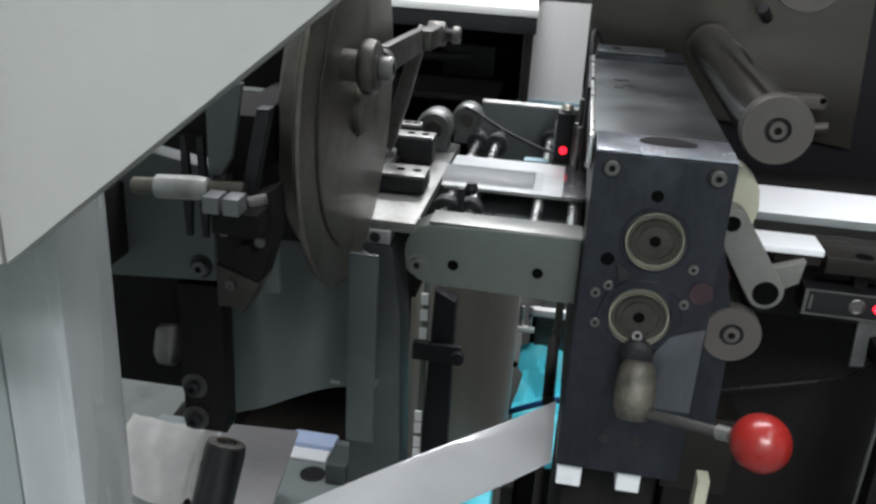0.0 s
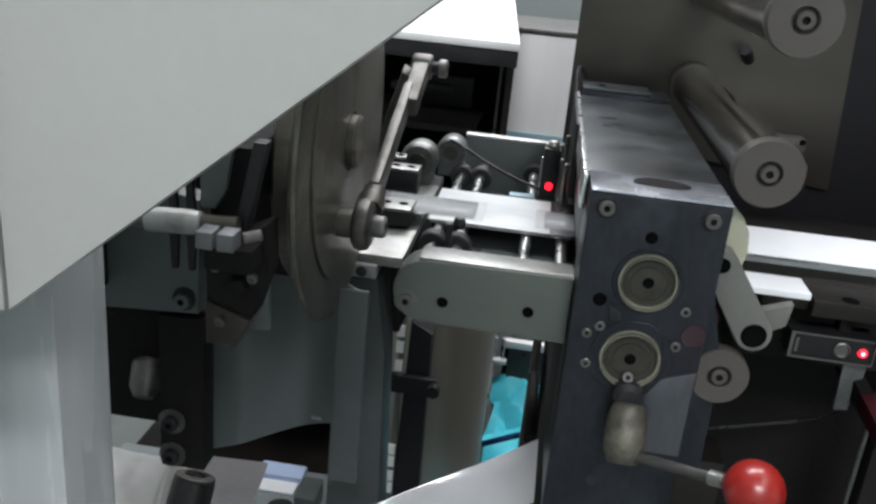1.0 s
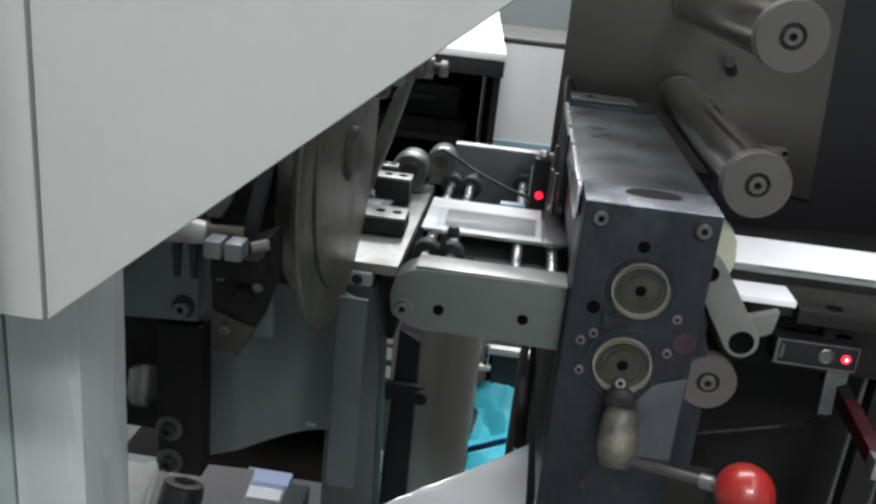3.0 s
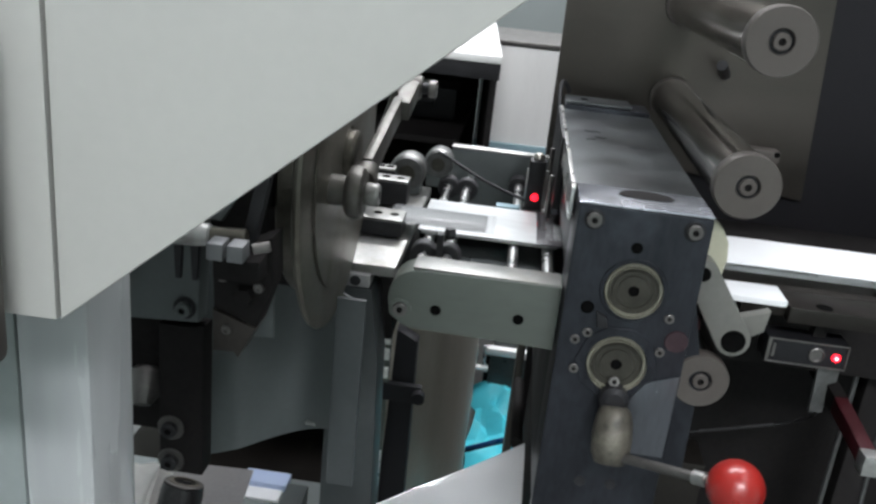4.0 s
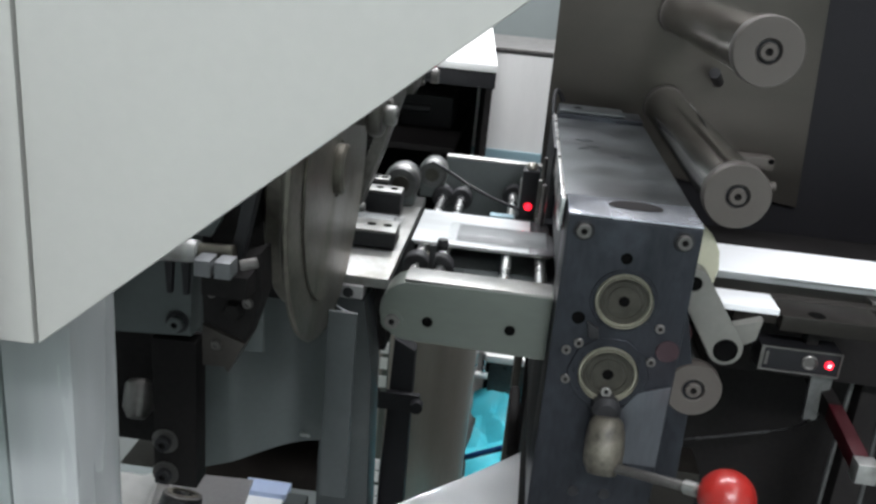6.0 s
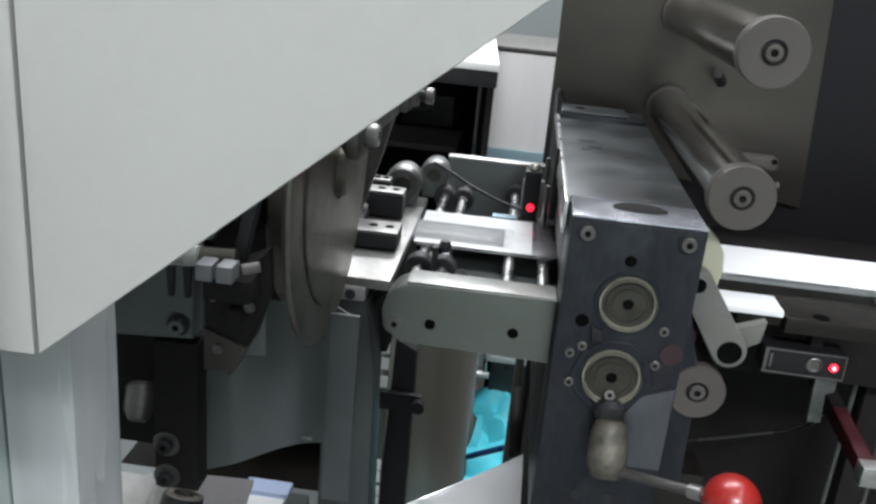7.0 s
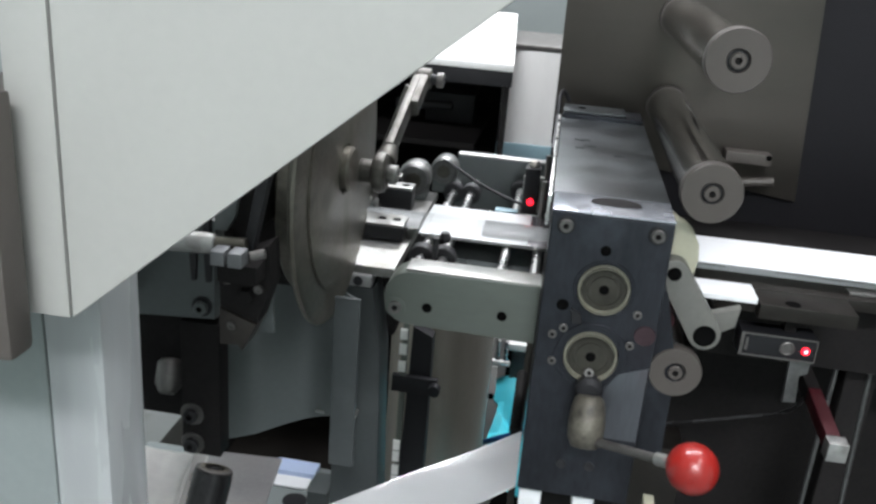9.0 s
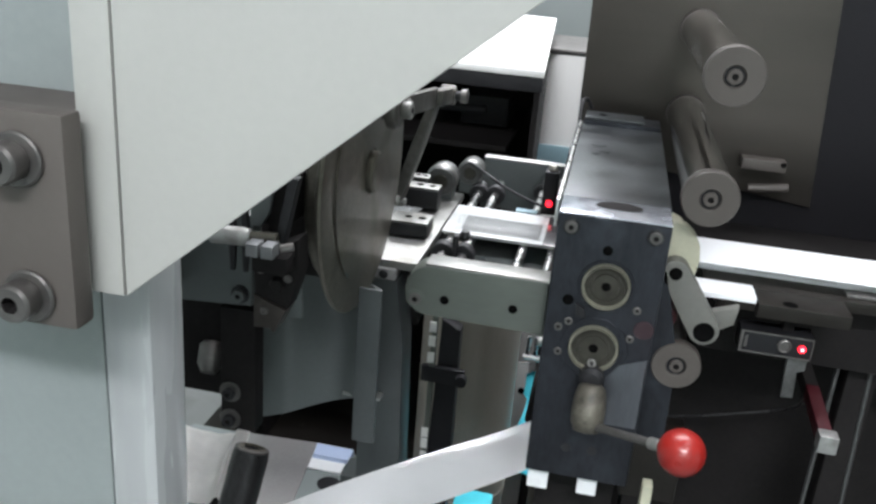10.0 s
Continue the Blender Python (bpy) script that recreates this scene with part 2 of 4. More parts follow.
def curve(pts, steps=8):
    """Points along a smooth line through the given ones."""
    ps = [Vector(p) for p in pts]
    ps = [2 * ps[0] - ps[1]] + ps + [2 * ps[-1] - ps[-2]]
    out = []
    for i in range(1, len(ps) - 2):
        for k in range(steps):
            u = k / steps
            a, b, c, d = ps[i - 1:i + 3]
            out.append(0.5 * ((2 * b) + (c - a) * u + (2 * a - 5 * b + 4 * c - d) * u * u + (3 * b - a - 3 * c + d) * u ** 3))
    return out + [ps[-2]]


def finish(bm, name, mat, origin):
    bmesh.ops.recalc_face_normals(bm, faces=bm.faces)
    bmesh.ops.translate(bm, verts=bm.verts, vec=-Vector(origin))
    me = bpy.data.meshes.new(name)
    bm.to_mesh(me)
    bm.free()
    me.materials.append(mat)
    for p in me.polygons:
        p.use_smooth = True
    me.set_sharp_from_angle(angle=radians(32))
    return me


def root(ob):
    while ob.parent:
        ob = ob.parent
    return ob


def thing(name, at, label, category, group="", kind=""):
    ob = new(name)
    ob.empty_display_size = 0.02
    ob.location = at
    return tagged(ob, label, category, group, kind)


def part(name, bm, mat, parent, label=""):
    ob = new(name, finish(bm, name, mat, root(parent).location))
    ob.parent = parent
    return tagged(ob, label) if label else ob


def single(name, bm, mat, label, category, at=(0, 0, 0), group="", kind=""):
    ob = new(name, finish(bm, name, mat, at))
    ob.location = at
    return tagged(ob, label, category, group, kind)


def B():
    return bmesh.new()


def bolt(parent, c, d, r=0.005, h=0.004, name="bolt", mat=None):
    """A socket head with its hexagonal recess, and a washer under it."""
    ob = part(name, lathe(B(), [(0, 0), (r * 0.92, 0), (r, h * 0.12), (r, h * 0.85), (r * 0.88, h), (r * 0.44, h)], c, d, 24), mat or SATIN, parent)
    part("socket", lathe(B(), [(r * 0.44, h), (r * 0.4, h * 0.45), (0, h * 0.45)], c, d, 6), DARK, ob, "dark hexagon socket")
    return ob


def bore(parent, c, d, r=0.004):
    """A dark countersunk hole with a thin rim."""
    return part("hole", lathe(B(), [(r * 1.15, 0.0002), (r, 0.0008), (r * 0.9, 0.0004), (0, 0.0004)], c, d, 20), HOLE, parent)


FRONT, RIGHT, UP = (0, -1, 0), (1, 0, 0), (0, 0, 1)

# ---- the room ----
def room():
    single("floor", box(B(), -3, 3, -2.5, 4.0, -0.06, 0, 0), FLOOR, "grey worn workshop floor", "floor", kind="structure")
    for name, b in (("wall_north", (-3, 3, 4.0, 4.1, 0, 2.8)), ("wall_south", (-3, 3, -2.6, -2.5, 0, 2.8)),
                    ("wall_west", (-3.1, -3, -2.6, 4.1, 0, 2.8)), ("wall_east", (3, 3.1, -2.6, 4.1, 0, 2.8))):
        single(name, box(B(), *b, 0), WALL, "pale green painted workshop wall", "wall", kind="structure")
    single("ceiling", box(B(), -3.1, 3.1, -2.6, 4.1, 2.8, 2.9, 0), CEIL, "white workshop ceiling", "ceiling", kind="structure")


room()


# ---- the frame and its cover ----
def machine_frame():
    t = thing("machine_frame", (-0.3, -0.26, 0), "pale green painted machine frame with a grey column", "machine frame")
    part("side_panel", box(B(), -0.75, -0.2361, -0.2985, -0.262, 0, 1.6, 0.004), GREEN, t, "pale green enamelled panel")
    part("column", box(B(), -0.2359, -0.2065, -0.300, -0.262, 0, 1.60, 0.005), COLUMN, t, "shiny grey painted upright with scuffs")
    return t


def cover():
    t = thing("safety_cover", (-0.1, -0.35, 1.15), "cream enamelled front cover with a slanting lower edge", "cover")
    pts = [(-0.1868, 1.1530), (0.0995, 1.3940), (0.0995, 1.62), (-0.1868, 1.62)]
    part("door_panel", prism(B(), pts, "y", -0.3540, -0.3400, 0.0012), CREAM, t, "smooth cream sheet-metal panel")
    part("edge_strip", box(B(), -0.2065, -0.1882, -0.3535, -0.3270, 1.1525, 1.62, 0.0012), CREAM, t, "cream hinge strip")
    part("gasket", prism(B(), [(-0.180, 1.166), (0.09, 1.392), (0.09, 1.398), (-0.180, 1.172)], "y", -0.3395, -0.334, 0.0006), PLASTIC, t, "black rubber edge seal")
    part("top_return", box(B(), -0.2065, 0.0995, -0.3395, -0.265, 1.60, 1.62, 0.002), CREAM, t)
    return t


def bolt_plate():
    t = thing("bolted_plate", (-0.23, -0.37, 1.14), "thick brown-grey steel plate with two large bolts", "mounting plate")
    part("plate", box(B(), -0.30, -0.1985, -0.375, -0.3605, 1.1425, 1.2395, 0.003), CAP, t)
    part("spacer_block", box(B(), -0.30, -0.214, -0.3603, -0.2990, 1.150, 1.232, 0.002), CAP, t)
    for z in (1.219, 1.1575):
        w = part("washer", lathe(B(), [(0.006, 0), (0.0112, 0), (0.012, 0.001), (0.012, 0.002), (0.0112, 0.003), (0.006, 0.003)], (-0.2195, -0.3752, z), FRONT, 32), BOLTM, t, "dull steel washer")
        bolt(w, (-0.2205, -0.378, z), FRONT, 0.0088, 0.011, mat=BOLTM)
    return t


machine_frame()
cover()
bolt_plate()


# ---- the crank disc, its connecting rod and the rocker ----
CX, CY, CZ, CR = -0.177, 0.010, 1.1205, 0.0555
ROD_X, ROCKER_X = CX + 0.020, -0.153


def crank_disc():
    t = thing("crank_disc", (CX, CY, CZ), "oily brown-grey steel crank disc with a bolted pin", "crank disc")
    part("disc", lathe(B(), [(0, -0.022), (0.096, -0.022), (0.098, -0.020), (0.098, -0.009), (0.114, -0.007), (0.122, -0.004), (0.123, -0.002),
                             (0.122, 0.0), (0.117, 0.001), (0.0, 0.0015)], (CX, CY, CZ), RIGHT, 96), DISC, t)
    part("inner_step", lathe(B(), [(0.088, 0.0012), (0.094, 0.0014), (0.094, 0.0026), (0.092, 0.003), (0.020, 0.0032), (0.020, 0.0012)], (CX, CY, CZ), RIGHT, 80), DISC, t, "raised flat face")
    part("boss", lathe(B(), [(0.018, 0), (0.018, 0.006), (0.016, 0.008), (0, 0.008)], (CX + 0.0015, CY, CZ), RIGHT, 32), DISC, t)
    part("crank_pin", lathe(B(), [(0.010, 0), (0.010, 0.012), (0.0085, 0.014), (0, 0.014)], (CX + 0.0015, CY, CZ + CR), RIGHT, 28), RODM, t)
    part("shaft", rod(B(), (CX - 0.24, CY, CZ), (CX - 0.0225, CY, CZ), 0.014), STEEL, t)
    return t


def connecting_rod():
    x, y, z = ROD_X, CY, CZ + CR
    t = thing("connecting_rod", (x, y, z), "flat steel connecting rod with a rod-end bearing", "connecting rod")
    part("eye", lathe(B(), [(0.007, -0.006), (0.0135, -0.006), (0.0165, -0.004), (0.0175, 0), (0.0165, 0.004), (0.0135, 0.006), (0.007, 0.006)], (x, y, z), RIGHT, 36), RODM, t, "rounded rod-end eye")
    part("neck", lathe(B(), [(0, 0.015), (0.0095, 0.015), (0.0095, 0.026), (0.008, 0.028), (0.008, 0.036), (0, 0.036)], (x, y, z), (0, 1, 0), 20), RODM, t)
    part("rod", box(B(), x - 0.004, x + 0.004, y + 0.034, y + 0.165, z - 0.0098, z + 0.0098, 0.003), RODM, t, "long flat steel rod")
    bolt(t, (x + 0.006, y, z), RIGHT, 0.0075, 0.009, mat=PLATE)
    return t


def rocker_end():
    t = thing("rocker_end", (ROCKER_X, 0.205, 1.150), "small steel rocker joint with a hexagon bolt", "rocker joint")
    x, y, z = t.location
    part("fork", box(B(), x - 0.0065, x + 0.0065, y - 0.062, y + 0.004, z - 0.0082, z + 0.0082, 0.0025), RODM, t)
    part("eye", lathe(B(), [(0.004, -0.008), (0.0095, -0.008), (0.0105, -0.006), (0.0105, 0.006), (0.0095, 0.008), (0.004, 0.008)], (x, y, z), RIGHT, 28), RODM, t)
    part("spacer", lathe(B(), [(0, 0.008), (0.005, 0.008), (0.005, 0.014), (0, 0.014)], (x, y, z), RIGHT, 20), BLACK, t)
    bolt(t, (x + 0.014, y, z), RIGHT, 0.0075, 0.007, mat=BOLTM)
    return t


ARM_Y, ARM_Z = 0.212, 1.032


def rocker_lever():
    """Leans towards the disc's axis as it rises, and rocks about its foot."""
    t = thing("rocker_lever", (-0.200, ARM_Y, ARM_Z), "upright grey steel rocking lever with a round foot", "rocking lever")
    part("arm", prism(B(), [(-0.2045, ARM_Z), (-0.1935, ARM_Z), (-0.1780, 1.085), (-0.1620, 1.150), (-0.1690, 1.154), (-0.1880, 1.091)], "y", ARM_Y - 0.008, ARM_Y + 0.008, 0.002), RODM, t)
    part("edge_strip", prism(B(), [(-0.1935, ARM_Z + 0.002), (-0.1915, ARM_Z + 0.002), (-0.1760, 1.086), (-0.1608, 1.146), (-0.1622, 1.147), (-0.1778, 1.086)], "y", ARM_Y - 0.0086, ARM_Y + 0.0086, 0.0006), BOLTM, t, "lighter steel edge strip")
    part("foot_eye", lathe(B(), [(0.004, -0.007), (0.010, -0.007), (0.011, -0.005), (0.011, 0.005), (0.010, 0.007), (0.004, 0.007)], (-0.200, ARM_Y, ARM_Z), RIGHT, 28), PLATE, t, "round foot eye")
    part("foot_pin", rod(B(), (-0.215, ARM_Y, ARM_Z), (-0.188, ARM_Y, ARM_Z), 0.0042), SATIN, t)
    return t


crank = crank_disc()
conrod = connecting_rod()
rocker = rocker_end()
arm = rocker_lever()


# ---- the knife side, left of the disc ----
def knife_holder():
    t = thing("knife_holder", (-0.2, -0.13, 1.03), "dark oily knife holder with two bright square blocks", "knife holder")
    part("wedge", prism(B(), [(-0.2188, 1.0318), (-0.2062, 1.0325), (-0.2035, 1.0288), (-0.1935, 1.049), (-0.2190, 1.058)], "y", -0.135, -0.112, 0.0012), WEDGE, t, "brown wedge-shaped tip")
    part("scraper", prism(B(), [(-0.2035, 1.0318), (-0.1895, 1.0327), (-0.1905, 1.0620), (-0.1925, 1.0620)], "y", -0.111, -0.108, 0.0006), GREY, t, "grey scraper plate")
    for x in (-0.2685, -0.2573):
        part("finger", prism(B(), [(x - 0.0016, 1.042), (x + 0.0018, 1.042), (x + 0.0032, 1.069), (x + 0.001, 1.11), (x - 0.003, 1.11), (x - 0.0028, 1.066)], "y", -0.063, -0.058, 0.0006), BLACK, t, "slim black finger")
    part("jaw_body", prism(B(), [(-0.2190, 1.0585), (-0.1935, 1.0495), (-0.1845, 1.078), (-0.186, 1.105), (-0.220, 1.088)], "y", -0.133, -0.112, 0.0012), DARK, t, "black oily jaw")
    part("clamp_nut", lathe(B(), [(0, 0), (0.006, 0), (0.0065, 0.001), (0.005, 0.005), (0, 0.006)], (-0.2005, -0.1332, 1.069), FRONT, 6), DARK, t)
    part("roller", rod(B(), (-0.262, -0.141, 1.1025), (-0.198, -0.141, 1.1065), 0.0046), DISC, t, "oily round bar")
    part("roller_end", lathe(B(), [(0.0047, 0), (0.0066, 0.001), (0.0068, 0.024), (0.0060, 0.030), (0.0047, 0.031)], (-0.2485, -0.141, 1.1033), (0.064, 0, 0.004), 24), SATIN, t, "bright end of the bar")
    part("hanger", prism(B(), [(-0.226, 1.1075), (-0.218, 1.1075), (-0.212, 1.118), (-0.205, 1.16), (-0.226, 1.16)], "y", -0.124, -0.119, 0.0008), GREY, t, "grey painted hanger plate")
    part("upper_jaw", box(B(), -0.214, -0.188, -0.150, -0.118, 1.083, 1.096, 0.001), DARK, t)
    part("jaw_post", prism(B(), [(-0.203, 1.101), (-0.196, 1.101), (-0.186, 1.15), (-0.193, 1.15)], "y", -0.135, -0.125, 0.0008), BLACK, t)
    for x in (-0.213, -0.202):
        part("square_block", box(B(), x, x + 0.0088, -0.163, -0.150, 1.0992, 1.1086, 0.0008), BLOCKEND, t, "dull square steel block")
    for x, z in ((-0.2135, 1.0785), (-0.1925, 1.0745), (-0.2100, 1.0470)):
        part("screw", lathe(B(), [(0, 0), (0.0030, 0), (0.0033, 0.0006), (0.0028, 0.0022), (0.0014, 0.0022), (0.0012, 0.0012), (0, 0.0012)], (x, -0.1334 if z > 1.05 else -0.1352, z), FRONT, 14), BOLTM, t)
    part("pin", rod(B(), (-0.19, -0.157, 1.106), (-0.181, -0.154, 1.108), 0.003), BOLTM, t)
    part("carrier", box(B(), -0.2225, -0.2010, -0.1115, -0.02, 1.105, 1.14, 0.002), DARK, t)
    part("back_shield", box(B(), -0.262, -0.2035, 0.0, 0.02, 1.020, 1.165, 0.001), DARK, t, "black back shield")
    part("arm", box(B(), -0.36, -0.2228, -0.06, -0.03, 1.11, 1.135, 0.002), DARK, t)
    return t


def bearing_bracket():
    t = thing("bearing_bracket", (-0.30, 0.0, 0.84), "grey painted bracket plate above a black slotted plate", "bracket")
    part("upper_plate", prism(B(), [(-0.36, 0.984), (-0.2705, 0.99), (-0.268, 1.075), (-0.36, 1.09)], "y", -0.020, 0.0, 0.002), GREY, t, "grey painted upper plate")
    part("black_plate", box(B(), -0.302, -0.268, -0.016, 0.004, 0.857, 0.9835, 0.001), DARK, t, "black lower plate")
    part("side_plate", box(B(), -0.42, -0.2865, 0.034, 0.05, 0.86, 1.02, 0.001), DARK, t)
    part("stay", box(B(), -0.36, -0.335, -0.2618, -0.0205, 1.005, 1.06, 0.002), DARK, t)
    for p in ((-0.280, -0.020, 1.001),):
        w = part("washer", lathe(B(), [(0.004, 0), (0.0085, 0), (0.0085, 0.0015), (0.004, 0.0015)], p, FRONT, 28), BLACK, t)
        bolt(w, (p[0], p[1] - 0.0015, p[2]), FRONT, 0.0055, 0.006, mat=GREY)
    for z in (0.897, 0.868):
        w = part("washer", lathe(B(), [(0.004, 0), (0.010, 0), (0.0105, 0.001), (0.010, 0.002), (0.004, 0.002)], (-0.2925, -0.016, z), FRONT, 28), BOLTM, t)
        bolt(w, (-0.2925, -0.018, z), FRONT, 0.0062, 0.006, mat=BLACK)
    part("cam_lobe", lathe(B(), [(0, 0), (0.010, 0), (0.013, 0.004), (0.012, 0.022), (0.007, 0.030), (0, 0.031)], (-0.326, 0.02, 0.925), (0.1, -0.7, -0.8), 28), BOLTM, t, "dull rounded lobe")
    return t


def guard_plate():
    t = thing("curved_guard", (-0.23, 0.05, 0.84), "grey painted curved sheet-metal guard", "guard")
    bm = B()
    n = 22
    front, back = [], []
    for i in range(n + 1):
        u = i / n
        x = -0.288 + 0.124 * u
        y = 0.030 + (0.0 if u < 0.26 else 0.030 * max(0.0, math.sin(math.pi * (u - 0.26) / 0.74)) ** 1.2)
        lo = 0.842 + 0.046 * u
        if u > 0.9:
            lo += 0.030 * (1 - math.sqrt(max(0, 1 - ((u - 0.9) / 0.1) ** 2)))
        lo -= 0.30 * (y - 0.030)
        for k, row in enumerate((front, back)):
            row.append([bm.verts.new((x, y + 0.003 * k, z)) for z in (lo, 0.93, 1.022 - 0.02 * (u > 0.7))])
    for i in range(n):
        for j in range(2):
            bm.faces.new((front[i][j], front[i + 1][j], front[i + 1][j + 1], front[i][j + 1]))
            bm.faces.new((back[i][j], back[i][j + 1], back[i + 1][j + 1], back[i + 1][j]))
        bm.faces.new((front[i][0], back[i][0], back[i + 1][0], front[i + 1][0]))
        bm.faces.new((front[i][2], front[i + 1][2], back[i + 1][2], back[i][2]))
    for i in (0, n):
        for j in range(2):
            bm.faces.new((front[i][j], front[i][j + 1], back[i][j + 1], back[i][j]))
    part("sheet", bm, GREY, t)
    part("front_tab", box(B(), -0.1660, -0.1460, -0.0400, -0.0365, 0.885, 1.0338, 0.0008), SHADEGREY, t, "grey upturned tab beside the disc, darkened for shade")
    part("tab_web", box(B(), -0.1655, -0.1625, -0.0363, 0.029, 0.91, 0.985, 0.0006), GREY, t)
    part("lip", box(B(), -0.205, -0.166, 0.056, 0.070, 0.8705, 0.8735, 0.0008), SATIN, t, "worn bright lower lip")
    for x, z in ((-0.268, 0.905), (-0.266, 0.882)):
        part("stain", lathe(B(), [(0.003, 0), (0.0025, 0.0006), (0, 0.0008)], (x, 0.0335, z), FRONT, 14), BLACK, t)
    return t


def post():
    t = thing("guard_post", (-0.18, 0.085, 0.45), "grey painted square post, darkened for shade, with a bright lug", "post")
    part("post", prism(B(), [(-0.192, 0.45), (-0.134, 0.45), (-0.1500, 0.93), (-0.1600, 0.995), (-0.184, 0.995), (-0.188, 0.90), (-0.192, 0.88)], "y", 0.072, 0.112, 0.0015), SHADEGREY, t)
    lug = part("lug", box(B(), -0.184, -0.162, 0.073, 0.095, 0.9955, 1.007, 0.0015), TRAY, t, "bright machined lug")
    part("hole", lathe(B(), [(0.0045, 0), (0.003, 0.0005), (0, 0.0005)], (-0.174, 0.0728, 1.001), FRONT, 18), BLACK, lug)
    return t


knife_holder()
bearing_bracket()
guard_plate()
post()


# ---- lower left: tray, handle and base ----
def lower_tray():
    t = thing("sheet_tray", (-0.48, 0.45, 0.44), "bent bright sheet-metal tray with a raised fold", "tray")
    part("sheet", prism(B(), [(-0.466, 0.34), (-0.372, 0.34), (-0.396, 0.556), (-0.517, 0.548)], "z", 0.457, 0.460, 0.0005), TRAY, t, "flat bright sheet")
    bm = B()
    rows = []
    for k in range(31):
        u = k / 30
        row = []
        for j in range(13):
            v = j / 12
            ridge = 0.020 * math.exp(-((u - 0.10 - 0.05 * math.sin(3 * v)) / 0.055) ** 2)
            lift = ridge + 0.055 * max(0.0, u - 0.42) ** 1.2 + 0.003 * noise.noise((u * 7, v * 5, 2)) * min(1.0, u * 6)
            row.append(bm.verts.new((-0.5172 - 0.125 * u + v * (0.051 - 0.030 * u), 0.548 - 0.05 * u - v * (0.208 - 0.05 * u), 0.4605 + lift)))
        rows.append(row)
    for p, q in zip(rows, rows[1:]):
        for j in range(12):
            bm.faces.new((p[j], p[j + 1], q[j + 1], q[j]))
    bmesh.ops.solidify(bm, geom=bm.faces[:], thickness=0.002)
    part("fold", bm, FOIL, t, "crumpled bright fold beside the sheet")
    part("leg", box(B(), -0.55, -0.45, 0.42, 0.50, 0.331, 0.4565, 0.001), DARK, t)
    return t


def lower_base():
    t = thing("base_casting", (-0.4, 0.6, 0.0), "grey cast machine base with a bored hole", "machine base")
    part("bed", box(B(), -0.72, -0.30, 0.30, 0.73, 0.0, 0.330, 0.004), GREEN, t, "pale worn bed")
    part("hole", lathe(B(), [(0.022, 0.0003), (0.019, 0.0008), (0, 0.0006)], (-0.393, 0.621, 0.330), UP, 24), BLACK, t)
    part("rear_bed", box(B(), -0.72, -0.21, 0.7305, 1.2, 0.0, 0.30, 0.004), TABLE, t, "oily brown rear deck")
    part("rib", box(B(), -0.365, -0.330, 0.60, 0.66, 0.3305, 0.37, 0.002), GREY, t)
    return t


def handle():
    t = thing("control_lever", (-0.44, 0.30, 0.50), "short lever with a black cylindrical grip", "lever")
    d = Vector((0.10, 0.32, 0.78)).normalized()
    top = Vector((-0.412, 0.312, 0.598))
    part("grip", lathe(B(), [(0, 0), (0.022, 0), (0.026, 0.004), (0.0265, 0.13), (0.025, 0.140), (0.014, 0.141), (0.012, 0.134), (0, 0.134)], top - 0.14 * d, d, 32), GRIP, t, "dark blued steel grip")
    part("end_face", lathe(B(), [(0.0185, 0.1412), (0.0245, 0.1412), (0.0245, 0.1424), (0.0185, 0.1430)], top - 0.14 * d, d, 32), BOLTM, t, "worn bright end ring")
    part("collar", lathe(B(), [(0.0145, 0.141), (0.0185, 0.141), (0.0185, 0.144), (0.0145, 0.144)], top - 0.14 * d, d, 28), KNOB, t)
    part("stud", rod(B(), top - 0.139 * d, (-0.500, 0.20, 0.345), 0.009), STEEL, t)
    part("foot", box(B(), -0.54, -0.46, 0.17, 0.24, 0.0, 0.346, 0.002), DARK, t)
    return t


def papers():
    t = single("folded_paper", box(B(), -0.455, -0.375, 0.684, 0.722, 0.3305, 0.345, 0.002), PAPER, "folded blue and white paper on the machine base", "paper")
    single("paper_sheet", box(B(), -0.462, -0.380, 0.652, 0.684, 0.3305, 0.336, 0.002), FILM, "white folded sheet on the machine base", "paper")
    return t


lower_tray()
lower_base()
handle()
papers()


